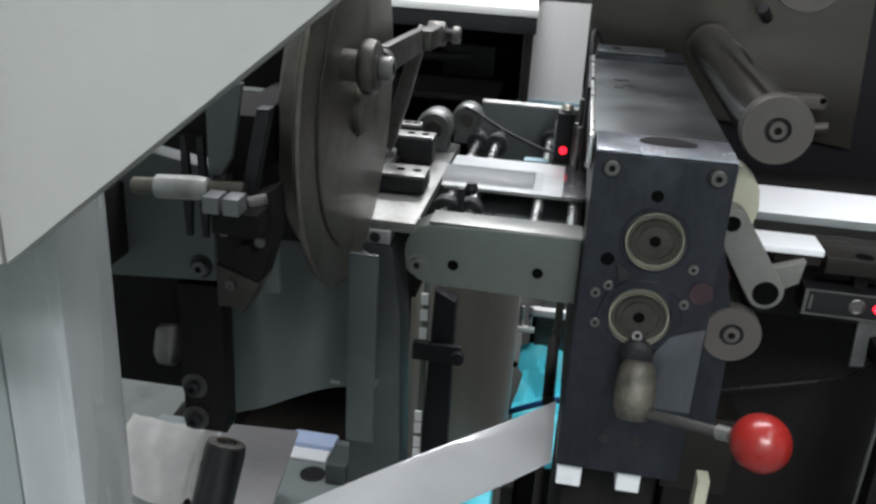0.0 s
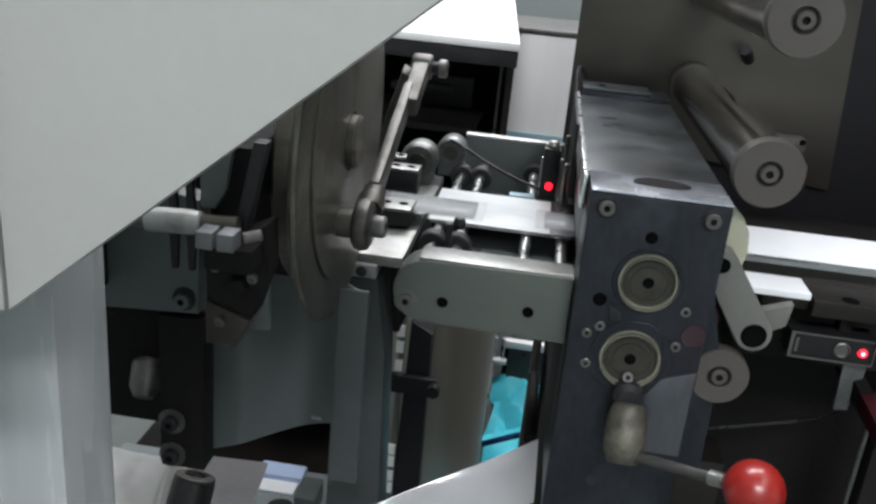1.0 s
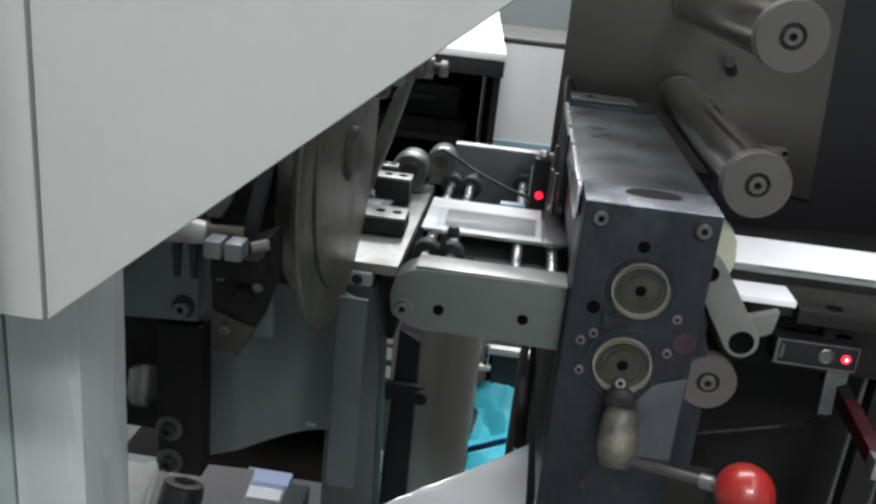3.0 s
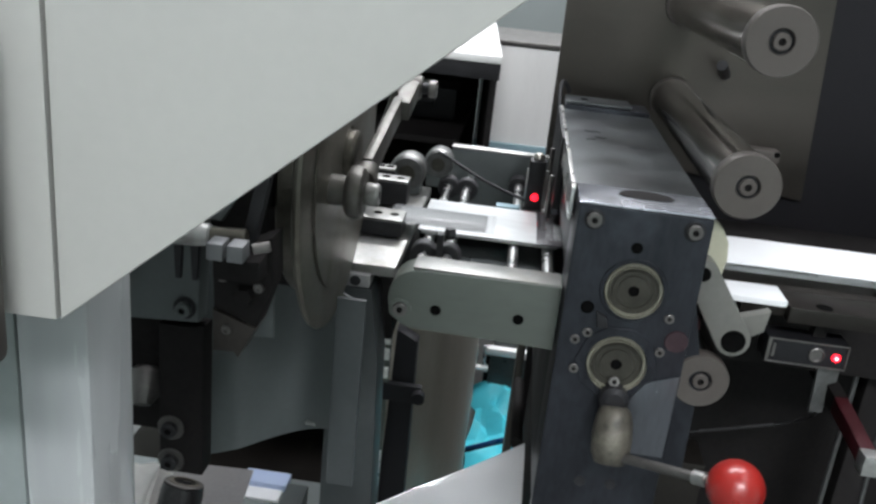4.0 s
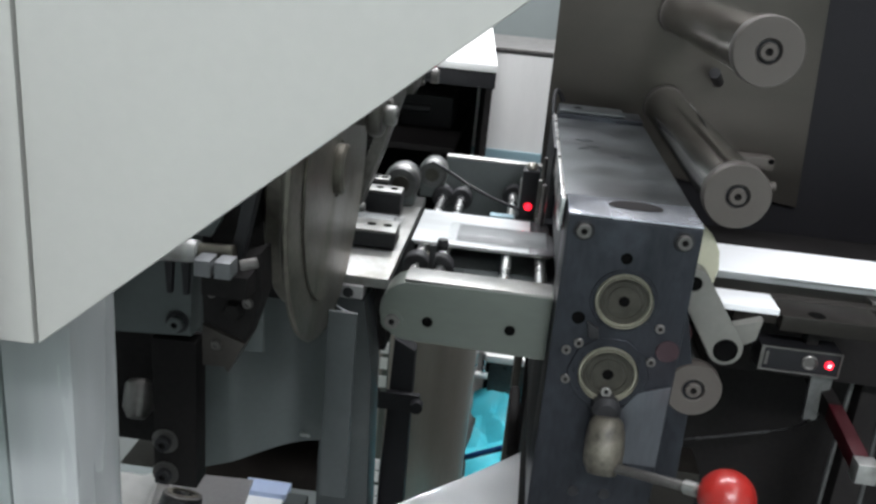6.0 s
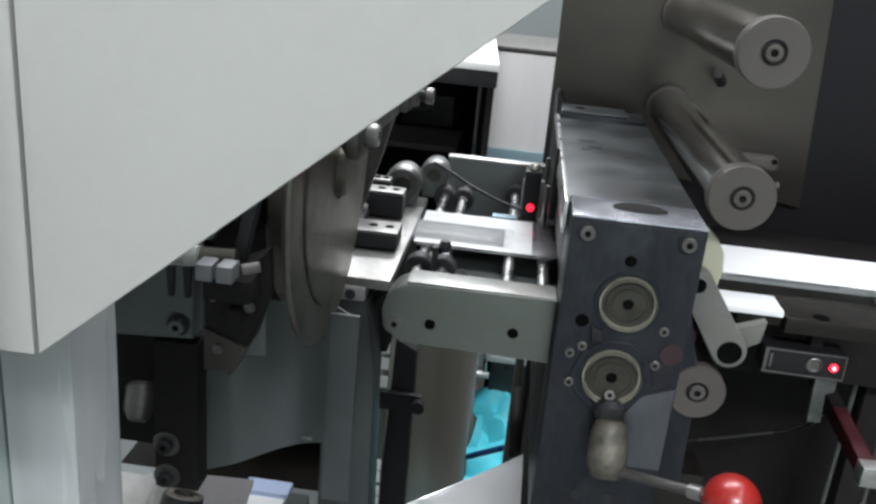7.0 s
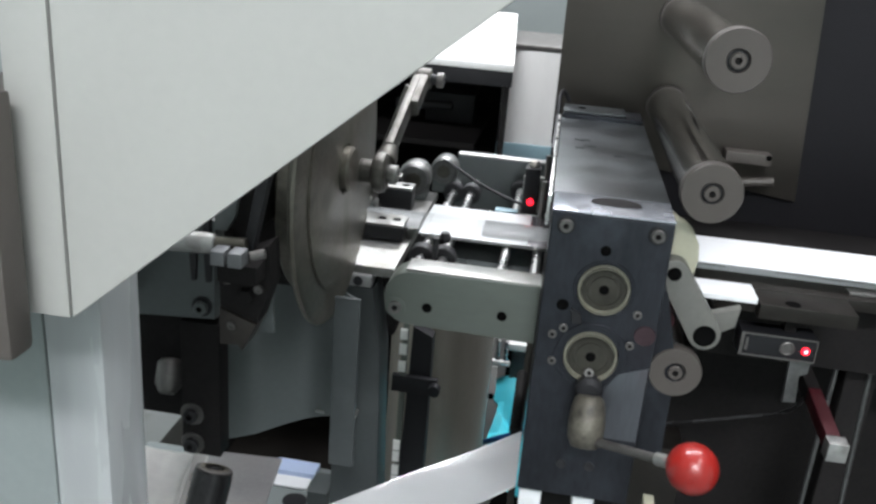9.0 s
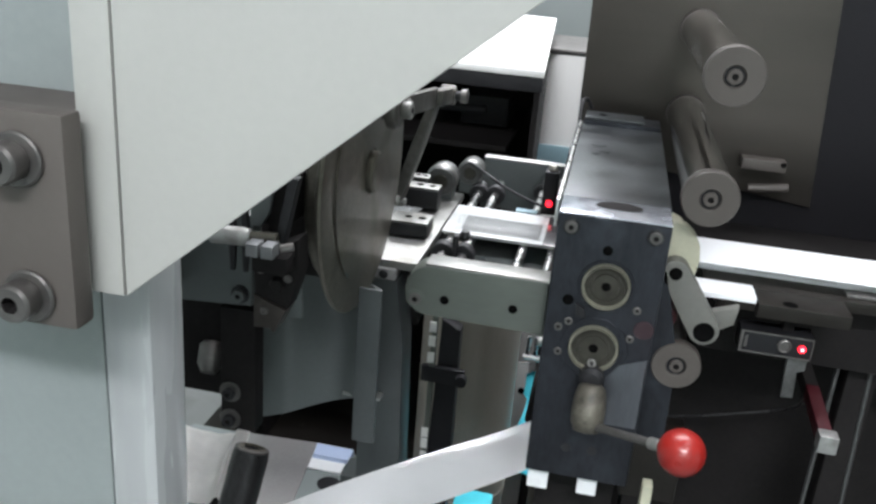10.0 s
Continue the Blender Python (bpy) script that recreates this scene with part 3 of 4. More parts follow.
# ---- the feed frame between disc and block ----
def feed_frame():
    t = thing("roller_feeder", (-0.07, 0.2, 0.98), "grey feed frame of two side bars and bright rods", "feed frame")
    pts = [(-0.0125, 0.990), (-0.0125, 1.0405)]
    pts += [(-0.118 - 0.021 * math.sin(a), 1.0155 + 0.0235 * math.cos(a)) for a in [radians(v) for v in range(0, 181, 15)]]
    bar = part("front_bar", prism(B(), pts, "y", 0.016, 0.044, 0.0015), BARPAINT, t, "grey-green bar with a rounded end")
    part("worn_edge", box(B(), -0.122, -0.0135, 0.0175, 0.0435, 1.0391, 1.0412, 0.0006), PLATE, bar, "worn bright upper edge")
    bolt(bar, (-0.129, 0.016, 1.007), FRONT, 0.0055, 0.003, mat=BOLTM)
    part("boss", lathe(B(), [(0.006, 0), (0.0085, 0.0), (0.0085, 0.0008), (0.006, 0.0012)], (-0.129, 0.016, 1.007), FRONT, 24), BARPAINT, bar)
    for x, z in ((-0.1025, 1.0095), (-0.041, 1.011)):
        bore(bar, (x, 0.016, z), FRONT, 0.0036)
    rb = part("rear_bar", box(B(), -0.128, -0.0135, 0.380, 0.395, 0.985, 1.0490, 0.0015), GREY, t, "grey rear side bar")
    part("top_edge", box(B(), -0.128, -0.0135, 0.3802, 0.3948, 1.0492, 1.0512, 0.0005), SATIN, rb, "brighter strip along the top edge")
    for x in (-0.124, -0.104, -0.049, -0.0195):
        r = part("cross_rod", rod(B(), (x, 0.044, 1.0175), (x, 0.380, 1.0175), 0.0045), CHROME, t, "polished round rod")
        if x < -0.04:
            for y in ((0.106, 0.325) if x < -0.1 else (0.362,)):
                part("collar", lathe(B(), [(0.0046, 0), (0.0105, 0), (0.0115, 0.001), (0.0115, 0.013), (0.0105, 0.014), (0.0046, 0.014)], (x, y, 1.0175), (0, 1, 0), 26), BLACK, r, "black shaft collar")
    part("clip", box(B(), -0.113, -0.108, 0.098, 0.106, 1.020, 1.041, 0.001), BLACK, t)
    part("wire_clip", box(B(), -0.066, -0.055, 0.0445, 0.056, 1.010, 1.018, 0.001), SATIN, t, "bright wire clip")
    part("thumb_screw", lathe(B(), [(0, 0), (0.004, 0), (0.0055, 0.004), (0.004, 0.009), (0, 0.01)], (-0.1035, 0.112, 1.034), UP, 16), BLACK, t)
    return t


def feed_plate():
    t = thing("feed_plate", (-0.07, 0.2, 1.0), "flat steel slide under the white film", "slide plate")
    part("slide", box(B(), -0.132, -0.0115, 0.151, 0.248, 1.0225, 1.0250, 0.0008), STEEL, t)
    part("slide_end", box(B(), -0.030, -0.006, 0.147, 0.243, 1.0266, 1.0276, 0.0004), SLIPPER, t, "smoked glossy end plate")
    part("film", box(B(), -0.1345, 0.012, 0.150, 0.246, 1.0252, 1.0264, 0.0004), FILM2, t, "white film lying on the slide")
    part("support", box(B(), -0.098, -0.056, 0.19, 0.22, 0.972, 1.0223, 0.002), DARK, t)
    part("chute", prism(B(), [(0.0445, 0.995), (0.188, 1.0075), (0.188, 1.0105), (0.0445, 0.998)], "x", -0.1165, -0.0130, 0.0006), DEEP, t, "satin grey sloping plate under the rods")
    return t


def clamp(y0, y1, z1, x0, x1):
    t = thing("clamp_block", ((x0 + x1) / 2, y0, 1.02), "dark clamp block with a bright bored top", "clamp", "clamps beside the film")
    part("body", box(B(), x0, x1, y0, y1, 1.0165, z1 - 0.0032, 0.001), BLACK, t)
    top = part("top_plate", box(B(), x0, x1, y0, y1, z1 - 0.003, z1, 0.001), PLATE, t, "bright steel top")
    for u in (0.42, 0.78):
        part("hole", lathe(B(), [(0.0042, 0.0002), (0.0035, 0.0006), (0, 0.0005)], (x0 + (x1 - x0) * u, (y0 + y1) / 2, z1), UP, 18), HOLE, top)
    return t


def clamp_table():
    t = thing("clamp_table", (-0.17, 0.15, 1.0), "bright ground steel plate under the clamps", "steel plate")
    part("plate", box(B(), -0.200, -0.1425, 0.078, 0.33, 1.0055, 1.0145, 0.0012), PLATE, t)
    part("under_block", box(B(), -0.184, -0.146, 0.118, 0.29, 0.93, 1.005, 0.002), DARK, t)
    return t


def pillow(x, y, z, r):
    t = thing("bearing_housing", (x, y, z), "dark cast bearing housing with a worn bright top", "bearing housing", "bearing housings behind the disc")
    part("housing", lathe(B(), [(0, 0), (r * 0.9, 0), (r, 0.003), (r, 0.030), (r * 0.85, 0.034), (0, 0.034)], (x, y, z), (0, 1, 0), 30), HOUSING, t)
    part("foot", box(B(), x - r * 0.8, x + r * 0.8, y + 0.002, y + 0.032, 1.0148, z - r * 0.3, 0.001), GREY, t)
    part("bore", lathe(B(), [(r * 0.5, 0.0), (r * 0.45, -0.0006), (0, -0.0006)], (x, y, z), (0, 1, 0), 24), BEARING, t, "greasy bore")
    part("cap", lathe(B(), [(r * 1.01, 0.004), (r * 1.06, 0.006), (r * 1.06, 0.014), (r * 1.01, 0.016)], (x, y, z), (0, 1, 0), 30), PLATE, t)
    return t


def feed_tunnel():
    t = thing("infeed_tunnel", (-0.7, 0.2, 1.0), "black sheet-metal infeed tunnel", "tunnel")
    part("top", box(B(), -1.45, -0.215, 0.150, 0.242, 1.050, 1.053, 0.0006), DARK, t)
    part("base", box(B(), -1.45, -0.190, 0.150, 0.242, 1.0150, 1.0215, 0.0006), DARK, t)
    part("front_wall", box(B(), -1.45, -0.215, 0.147, 0.1496, 1.0150, 1.053, 0.0006), DARK, t)
    part("back_wall", box(B(), -1.45, -0.215, 0.2424, 0.245, 1.0150, 1.053, 0.0006), DARK, t)
    part("leg", box(B(), -0.62, -0.58, 0.17, 0.22, 0.0, 1.0148, 0.002), DARK, t)
    part("leg", box(B(), -1.40, -1.36, 0.17, 0.22, 0.0, 1.0148, 0.002), DARK, t)
    return t


def photo_sensor():
    t = thing("photo_sensor", (-0.03, 0.24, 1.03), "black photoelectric sensor with a red lamp and cable", "sensor")
    part("case", box(B(), -0.0425, -0.0265, 0.2525, 0.272, 1.026, 1.075, 0.0015), PLASTIC, t)
    part("lamp", lathe(B(), [(0.0037, 0), (0.0037, 0.0012), (0.0028, 0.0022), (0.0022, 0.0022)], (-0.034, 0.2524, 1.0395), FRONT, 20), LED, t, "glowing red lamp")
    part("lamp_core", lathe(B(), [(0.0022, 0.0018), (0.0018, 0.003), (0, 0.0034)], (-0.034, 0.2524, 1.0395), FRONT, 16), LED, t, "bright lamp core")
    part("cap", lathe(B(), [(0, 0), (0.005, 0), (0.006, 0.002), (0.0045, 0.006), (0, 0.007)], (-0.034, 0.262, 1.0752), UP, 18), BRASSPIN, t)
    part("bracket", box(B(), -0.044, -0.022, 0.2725, 0.2765, 1.0225, 1.062, 0.0008), SATIN, t)
    part("cable", tube(B(), curve([(-0.040, 0.256, 1.034), (-0.062, 0.268, 1.037), (-0.092, 0.285, 1.044), (-0.122, 0.308, 1.053), (-0.138, 0.325, 1.0552)]), 0.0017), PLASTIC, t, "thin black cable")
    part("tab", box(B(), -0.070, -0.046, 0.2505, 0.262, 1.0245, 1.027, 0.0008), BAND, t, "pale blue plastic tab")
    return t


def cylinder_holder():
    t = thing("stop_bar", (-0.016, 0.2, 1.02), "slim black holder with two bright pins", "holder")
    part("bar", box(B(), -0.0185, -0.0125, 0.20, 0.37, 1.045, 1.112, 0.001), BLACK, t)
    for y, z in ((0.235, 1.038), (0.30, 1.05)):
        part("pin", rod(B(), (-0.0205, y, 1.0245), (-0.0205, y, z + 0.03), 0.0028), BOLTM, t)
    part("hose", tube(B(), curve([(-0.016, 0.37, 1.10), (-0.017, 0.40, 1.125), (-0.013, 0.425, 1.13), (-0.005, 0.43, 1.118)]), 0.0025), PLASTIC, t)
    return t


feed_frame()
feed_plate()
clamp_table()
clamp(0.146, 0.178, 1.0325, -0.190, -0.149)
clamp(0.240, 0.262, 1.042, -0.198, -0.158)
clamp(0.268, 0.284, 1.046, -0.200, -0.176)
pillow(-0.166, 0.290, 1.037, 0.018)
pillow(-0.138, 0.330, 1.040, 0.0150)
feed_tunnel()
photo_sensor()
cylinder_holder()


# ---- the wrapped bundles that ride through ----
SPEED, PITCH, LENGTH = 0.101, 0.1414, 0.080


def bundle(x):
    t = thing("wrapped_packet", (x, 0.192, 1.0267), "slim grey packet in clear wrap on white film", "packet", "packets on the film")
    bm = B()
    n = 9
    prof = [(0.162 + 0.047 * i / n, 1.0269 + 0.0045 * math.sin(math.pi * i / n) ** 0.6) for i in range(n + 1)]
    part("packet", prism(bm, prof, "x", x, x + LENGTH, 0.0005), PACK, t)
    part("wrap", prism(B(), [(0.158, 1.0267), (0.214, 1.0267), (0.210, 1.0282), (0.185, 1.0326), (0.162, 1.0282)], "x", x - 0.008, x + LENGTH + 0.008, 0.0003), WRAP, t, "clear film wrap")
    return t


bundles = [(-0.085 - 7.5 * SPEED + PITCH * k, bundle(-0.085 - 7.5 * SPEED + PITCH * k)) for k in range(-3, 7)]


# ---- the gear block with its bearings, lever and red ball ----
def gear_block():
    t = thing("gear_block", (0.035, 0.2, 0.86), "blue-grey steel gear block with two greasy bearings", "gear block")
    fp = part("front_plate", box(B(), -0.0115, 0.0800, 0.0, 0.052, 0.862, 1.1095, 0.0022), BLOCK, t, "blued steel front plate with scuffed edges")
    part("front_cap", box(B(), -0.0113, 0.0798, 0.001, 0.0505, 1.1097, 1.1112, 0.0006), BLOCKCAP, t, "top of the front plate, bluish-white reflections in its colour")
    part("oil_port", prism(B(), [(0.037 + 0.0195 * math.cos(a), 0.031 + (0.0150 if math.sin(a) > 0 else 0.0075) * math.sin(a)) for a in [2 * math.pi * k / 32 for k in range(32)]], "z", 1.1113, 1.1117, 0.0), DARK, t, "dark oval opening")
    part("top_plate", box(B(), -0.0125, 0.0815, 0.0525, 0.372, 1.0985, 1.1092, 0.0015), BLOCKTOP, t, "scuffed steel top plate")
    part("top_lip", box(B(), -0.0160, -0.0128, 0.03, 0.372, 1.088, 1.1125, 0.0008), CHROME, t, "bright edge strip")
    part("side_upper", box(B(), -0.0115, -0.004, 0.0525, 0.372, 1.046, 1.0983, 0.001), BLOCK, t)
    part("side_lower", box(B(), -0.0115, -0.004, 0.0525, 0.372, 0.862, 1.006, 0.001), BLOCK, t)
    part("far_side_upper", box(B(), 0.072, 0.080, 0.0525, 0.372, 1.046, 1.0983, 0.001), BLOCK, t)
    part("far_side_lower", box(B(), 0.072, 0.080, 0.0525, 0.372, 0.862, 1.006, 0.001), BLOCK, t)
    part("rear_plate", box(B(), -0.0115, 0.0800, 0.3725, 0.42, 0.862, 1.1140, 0.002), BLOCK, t)
    part("rear_cap", box(B(), -0.0105, 0.060, 0.374, 0.418, 1.1142, 1.1175, 0.001), BLOCKTOP, t)
    bore(t, (0.010, 0.395, 1.1175), UP, 0.004)
    part("pad", box(B(), -0.009, 0.010, 0.012, 0.040, 0.836, 0.8615, 0.001), FILM, t, "white plastic pad")
    part("pedestal", box(B(), -0.002, 0.074, 0.06, 0.40, 0.0, 0.8615, 0.003), DARK, t, "dark pedestal")
    for c, s in (((0.035, 0.0, 1.052), 0.88), ((0.0325, 0.0, 0.9945), 0.93)):
        ring = part("bearing", lathe(B(), [(r * s, h) for r, h in [(0.0200, 0.004), (0.0200, -0.0004), (0.0208, 0.0008), (0.0222, 0.0008), (0.0228, -0.0004), (0.0228, 0.004)]], c, (0, -1, 0), 44), RACE, t, "pale worn bearing ring")
        part("race", lathe(B(), [(r * s, h) for r, h in [(0.0200, 0.0002), (0.0172, 0.0002), (0.0168, 0.0012), (0.0150, 0.0012), (0.0146, 0.0002), (0.0125, 0.0002), (0.0122, 0.0012), (0.0040, 0.0015), (0, 0.0015)]], (c[0], c[1] - 0.0005, c[2]), FRONT, 44), BEARING, ring, "oily bearing face")
        part("flange", lathe(B(), [(r * s, h) for r, h in [(0.0229, -0.0005), (0.0262, -0.0005), (0.0268, 0.0006), (0.0262, 0.0012), (0.0235, 0.0012), (0.0229, 0.0006)]], (c[0], c[1], c[2]), FRONT, 44), BLOCK, ring)
        part("centre_bore", lathe(B(), [(r * s, h) for r, h in [(0.0046, 0.0016), (0.0042, 0.0020), (0, 0.0018)]], (c[0], c[1] - 0.0005, c[2]), FRONT, 8), HOLE, ring)
        part("feed_roller", rod(B(), (c[0], 0.06, c[2]), (c[0], 0.37, c[2]), 0.0262, 32), STEEL, t, "knurled steel feed roller")
    for c in ((0.0, 0.0, 1.100), (0.068, 0.0, 1.100)):
        w = part("washer", lathe(B(), [(0.005, 0), (0.0068, 0), (0.0072, 0.0006), (0.0068, 0.001), (0.005, 0.001)], c, FRONT, 26), BLACK, t)
        bolt(w, (c[0], -0.001, c[2]), FRONT, 0.0052, 0.0034, mat=BOLTM)
    for c in ((0.063, 0, 1.0345), (0.061, 0, 1.008), (0.003, 0, 0.9865), (0.0085, 0, 1.016), (0.0005, 0, 1.0095)):
        bolt(t, c, FRONT, 0.0035, 0.0020, mat=BOLTM)
    for c, r in (((0.032, 0, 1.083), 0.0036), ((0.0055, 0, 1.035), 0.0042)):
        bore(t, c, FRONT, r)
    for c in ((0.022, 0, 0.8925), (0.045, 0, 0.8935)):
        part("plug", lathe(B(), [(0.0045, 0.0), (0.0042, 0.0006), (0.003, 0.0003), (0, 0.0003)], c, FRONT, 20), BLACK, t, "dull threaded plug")
    # Added patch, no real plate: stands for a reflection on the block.
    part("sheen_patch", prism(B(), [(0.046, 0.9235), (0.0785, 0.9235), (0.0785, 0.9915), (0.0560, 0.9830), (0.046, 0.968)], "y", -0.0022, -0.0002, 0.0008), SHEENPATCH, t, "lighter patch added for a reflection on the front")
    part("retainer", lathe(B(), [(0.0252, 0.0002), (0.0292, 0.0002), (0.0296, 0.0008), (0.0290, 0.0014), (0.0252, 0.0014)], (0.0325, 0.0, 0.9945), FRONT, 10), BLOCK, t, "ten-sided retaining ring")
    # Thin added disc in the place of the red reflection.
    part("red_glint", lathe(B(), [(0.0085, 0.0002), (0.008, 0.0012), (0, 0.0014)], (0.0712, 0.0, 1.0175), FRONT, 20), REDGLINT, t, "dull red spot painted as a blurred reflection")
    part("pad", box(B(), 0.037, 0.055, 0.012, 0.040, 0.838, 0.8615, 0.001), FILM, t, "white plastic pad")
    for x, y, r in ((0.012, 0.262, 0.0050), (0.019, 0.236, 0.0036), (0.009, 0.224, 0.0028), (0.046, 0.205, 0.0032)):
        pts = [(x + r * (1.6 + 0.5 * noise.noise((x * 90, k * 0.7, 1))) * math.cos(k * math.pi / 6), y + r * (1 + 0.6 * noise.noise((y * 90, k * 0.7, 5))) * math.sin(k * math.pi / 6)) for k in range(12)]
        part("oil_smudge", prism(B(), pts, "z", 1.1093, 1.1095, 0.0), BLOCK, t, "dark oily smudge")
    part("pointer", prism(B(), [(0.012, 1.034), (0.020, 1.030), (0.022, 1.022), (0.014, 1.022)], "y", -0.004, 0.0005, 0.0006), BLACK, t)
    return t


def lever():
    t = thing("ball_lever", (0.034, -0.02, 0.96), "steel lever with a glossy red ball knob", "lever")
    part("hub", lathe(B(), [(0, 0.0), (0.0085, 0.0), (0.0115, -0.003), (0.0135, -0.010), (0.0145, -0.022), (0.0138, -0.034), (0.0105, -0.041), (0, -0.043)], (0.036, -0.012, 0.9665), (0, 0.40, 1), 32), KNOB, t, "worn rounded brass hub")
    part("neck", lathe(B(), [(0, 0), (0.0105, 0), (0.0105, 0.010), (0.007, 0.014), (0, 0.014)], (0.0345, 0.0005, 0.969), FRONT, 24), BLACK, t, "black oily neck")
    part("clevis", box(B(), 0.0275, 0.0425, -0.015, 0.0, 0.958, 0.9665, 0.002), BOLTM, t)
    bolt(t, (0.033, -0.0025, 0.981), (0, -1, 0.35), 0.004, 0.003, mat=BOLTM)
    part("rod", rod(B(), (0.042, -0.030, 0.9365), (0.100, -0.0755, 0.9555), 0.0036), BOLTM, t, "thin bright rod")
    bm = B()
    bmesh.ops.create_uvsphere(bm, u_segments=40, v_segments=24, radius=0.0186, matrix=Matrix.Translation((0.1085, -0.081, 0.9572)))
    part("ball", bm, RED, t, "glossy red ball")
    part("ferrule", rod(B(), (0.0856, -0.0642, 0.9508), (0.0930, -0.0700, 0.9532), 0.0050), STEEL, t)
    return t


def side_bracket():
    t = thing("side_bracket", (0.1, 0.1, 0.88), "steel side bracket beside the gear block", "bracket")
    part("plate", prism(B(), [(0.0805, 1.05), (0.088, 1.05), (0.110, 0.965), (0.112, 0.875), (0.0805, 0.875)], "y", 0.062, 0.074, 0.001), BLOCK, t)
    part("lower_block", box(B(), 0.0805, 0.135, 0.078, 0.12, 0.80, 0.874, 0.002), TABLE, t)
    part("strip", box(B(), 0.094, 0.103, -0.002, 0.012, 0.80, 0.868, 0.001), NYLON, t, "ivory plastic strip")
    part("bracket_foot", box(B(), 0.085, 0.11, 0.08, 0.12, 0.0, 0.7995, 0.002), DARK, t)
    return t


gear_block()
lever()
side_bracket()


# ---- rollers on the back panel ----
def guide_roller(x, y, z, r, y1, label):
    t = thing("guide_roller", (x, y, z), label, "roller", "guide rollers on the back panel")
    part("tube", lathe(B(), [(0, 0.014), (r * 0.90, 0.014), (r * 0.90, y1 - y - 0.012), (0, y1 - y - 0.012)], (x, y, z), (0, 1, 0), 48), ROLLER, t, "polished dark steel tube with painted reflection streaks")
    cap = part("end_cap", lathe(B(), [(0.0085, 0.001), (0.0095, 0.0), (r * 0.97, 0.0), (r, 0.0012), (r, 0.012), (r * 0.97, 0.0135), (0, 0.0135)], (x, y, z), (0, 1, 0), 56), CAP, t, "brown-grey end cap")
    part("rear_cap", lathe(B(), [(0, y1 - y - 0.012), (r, y1 - y - 0.012), (r, y1 - y - 0.001), (0, y1 - y - 0.001)], (x, y, z), (0, 1, 0), 40), CAP, t)
    part("recess", lathe(B(), [(0.0088, 0.0005), (0.008, 0.003), (0, 0.003)], (x, y, z), (0, 1, 0), 28), BLACK, cap, "dark recess round the screw")
    bolt(cap, (x, y + 0.003, z), FRONT, 0.0062, 0.004, mat=CAP)
    return t


guide_roller(0.1112, 0.055, 1.2255, 0.0246, 0.449, "polished steel guide roller with brown end cap")
guide_roller(0.1112, 0.056, 1.1215, 0.0244, 0.449, "polished steel guide roller with brown end cap")
guide_roller(0.110, 0.060, 0.960, 0.0225, 0.30, "small steel guide roller with brown end cap")


def back_panel():
    t = thing("back_panel", (0.12, 0.46, 0.9), "stainless back panel with brown shade in its colour", "panel")
    part("sheet", prism(B(), [(-0.021, 1.06), (0.283, 1.02), (0.264, 1.30), (0.25, 1.7), (-0.028, 1.7)], "y", 0.45, 0.456, 0.001), PANEL, t)
    part("stiffener", box(B(), -0.020, -0.010, 0.457, 0.50, 0.0, 1.7, 0.001), PANEL, t)
    part("stop", box(B(), 0.187, 0.240, 0.425, 0.4495, 1.066, 1.079, 0.001), CAP, t, "small dull stop")
    part("stop_pin", rod(B(), (0.200, 0.430, 1.041), (0.248, 0.430, 1.047), 0.0055), CAP, t)
    part("spindle", rod(B(), (0.150, 0.40, 1.17), (0.166, 0.449, 1.155), 0.006), BLACK, t)
    bore(t, (0.236, 0.4248, 1.076), FRONT, 0.003)
    return t


def dark_panel():
    t = thing("charcoal_cabinet", (0.6, 0.6, 0.0), "charcoal painted machine cabinet", "cabinet")
    part("upper_panel", box(B(), 0.0, 1.2, 0.458, 0.49, 0.960, 1.8, 0.003), DARKPANEL, t)
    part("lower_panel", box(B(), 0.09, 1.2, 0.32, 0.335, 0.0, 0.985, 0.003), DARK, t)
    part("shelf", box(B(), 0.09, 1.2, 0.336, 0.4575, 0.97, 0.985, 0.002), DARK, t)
    part("end_panel", box(B(), 1.205, 1.24, -0.2, 0.49, 0.0, 1.8, 0.003), DARKPANEL, t)
    return t


back_panel()
dark_panel()


# ---- outfeed side ----
def outfeed_table():
    t = thing("outfeed_table", (0.4, 0.16, 1.0), "oily brown steel outfeed table", "table")
    part("top", box(B(), 0.130, 0.60, 0.1345, 0.256, 1.008, 1.0195, 0.0015), TABLE, t)
    part("front_bar", box(B(), 0.176, 0.258, 0.0945, 0.134, 1.006, 1.0195, 0.0015), TABLE, t)
    bore(t, (0.205, 0.103, 1.0195), UP, 0.006)
    part("end_block", box(B(), 0.262, 0.31, 0.142, 0.156, 1.0197, 1.023, 0.001), BOLTM, t)
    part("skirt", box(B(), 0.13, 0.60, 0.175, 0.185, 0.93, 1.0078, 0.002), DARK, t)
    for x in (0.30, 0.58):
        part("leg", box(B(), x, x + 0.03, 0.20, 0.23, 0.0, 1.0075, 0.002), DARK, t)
    return t


def outfeed_film():
    t = thing("wrapped_film_tube", (0.3, 0.2, 1.02), "flat tube of white film running on the table", "film")
    for name, y0, y1, z0, z1 in (("upper_film", 0.150, 0.226, 1.0315, 1.0330), ("lower_film", 0.1685, 0.2255, 1.0200, 1.0215)):
        part(name, box(B(), 0.086, 1.15, y0, y1, z0, z1, 0.0006), FILM, t)
    part("front_fold", box(B(), 0.086, 1.15, 0.1665, 0.1682, 1.0200, 1.0313, 0.0006), FILM, t)
    part("rear_fold", box(B(), 0.086, 1.15, 0.2262, 0.2275, 1.0200, 1.0330, 0.0006), FILM, t)
    return t


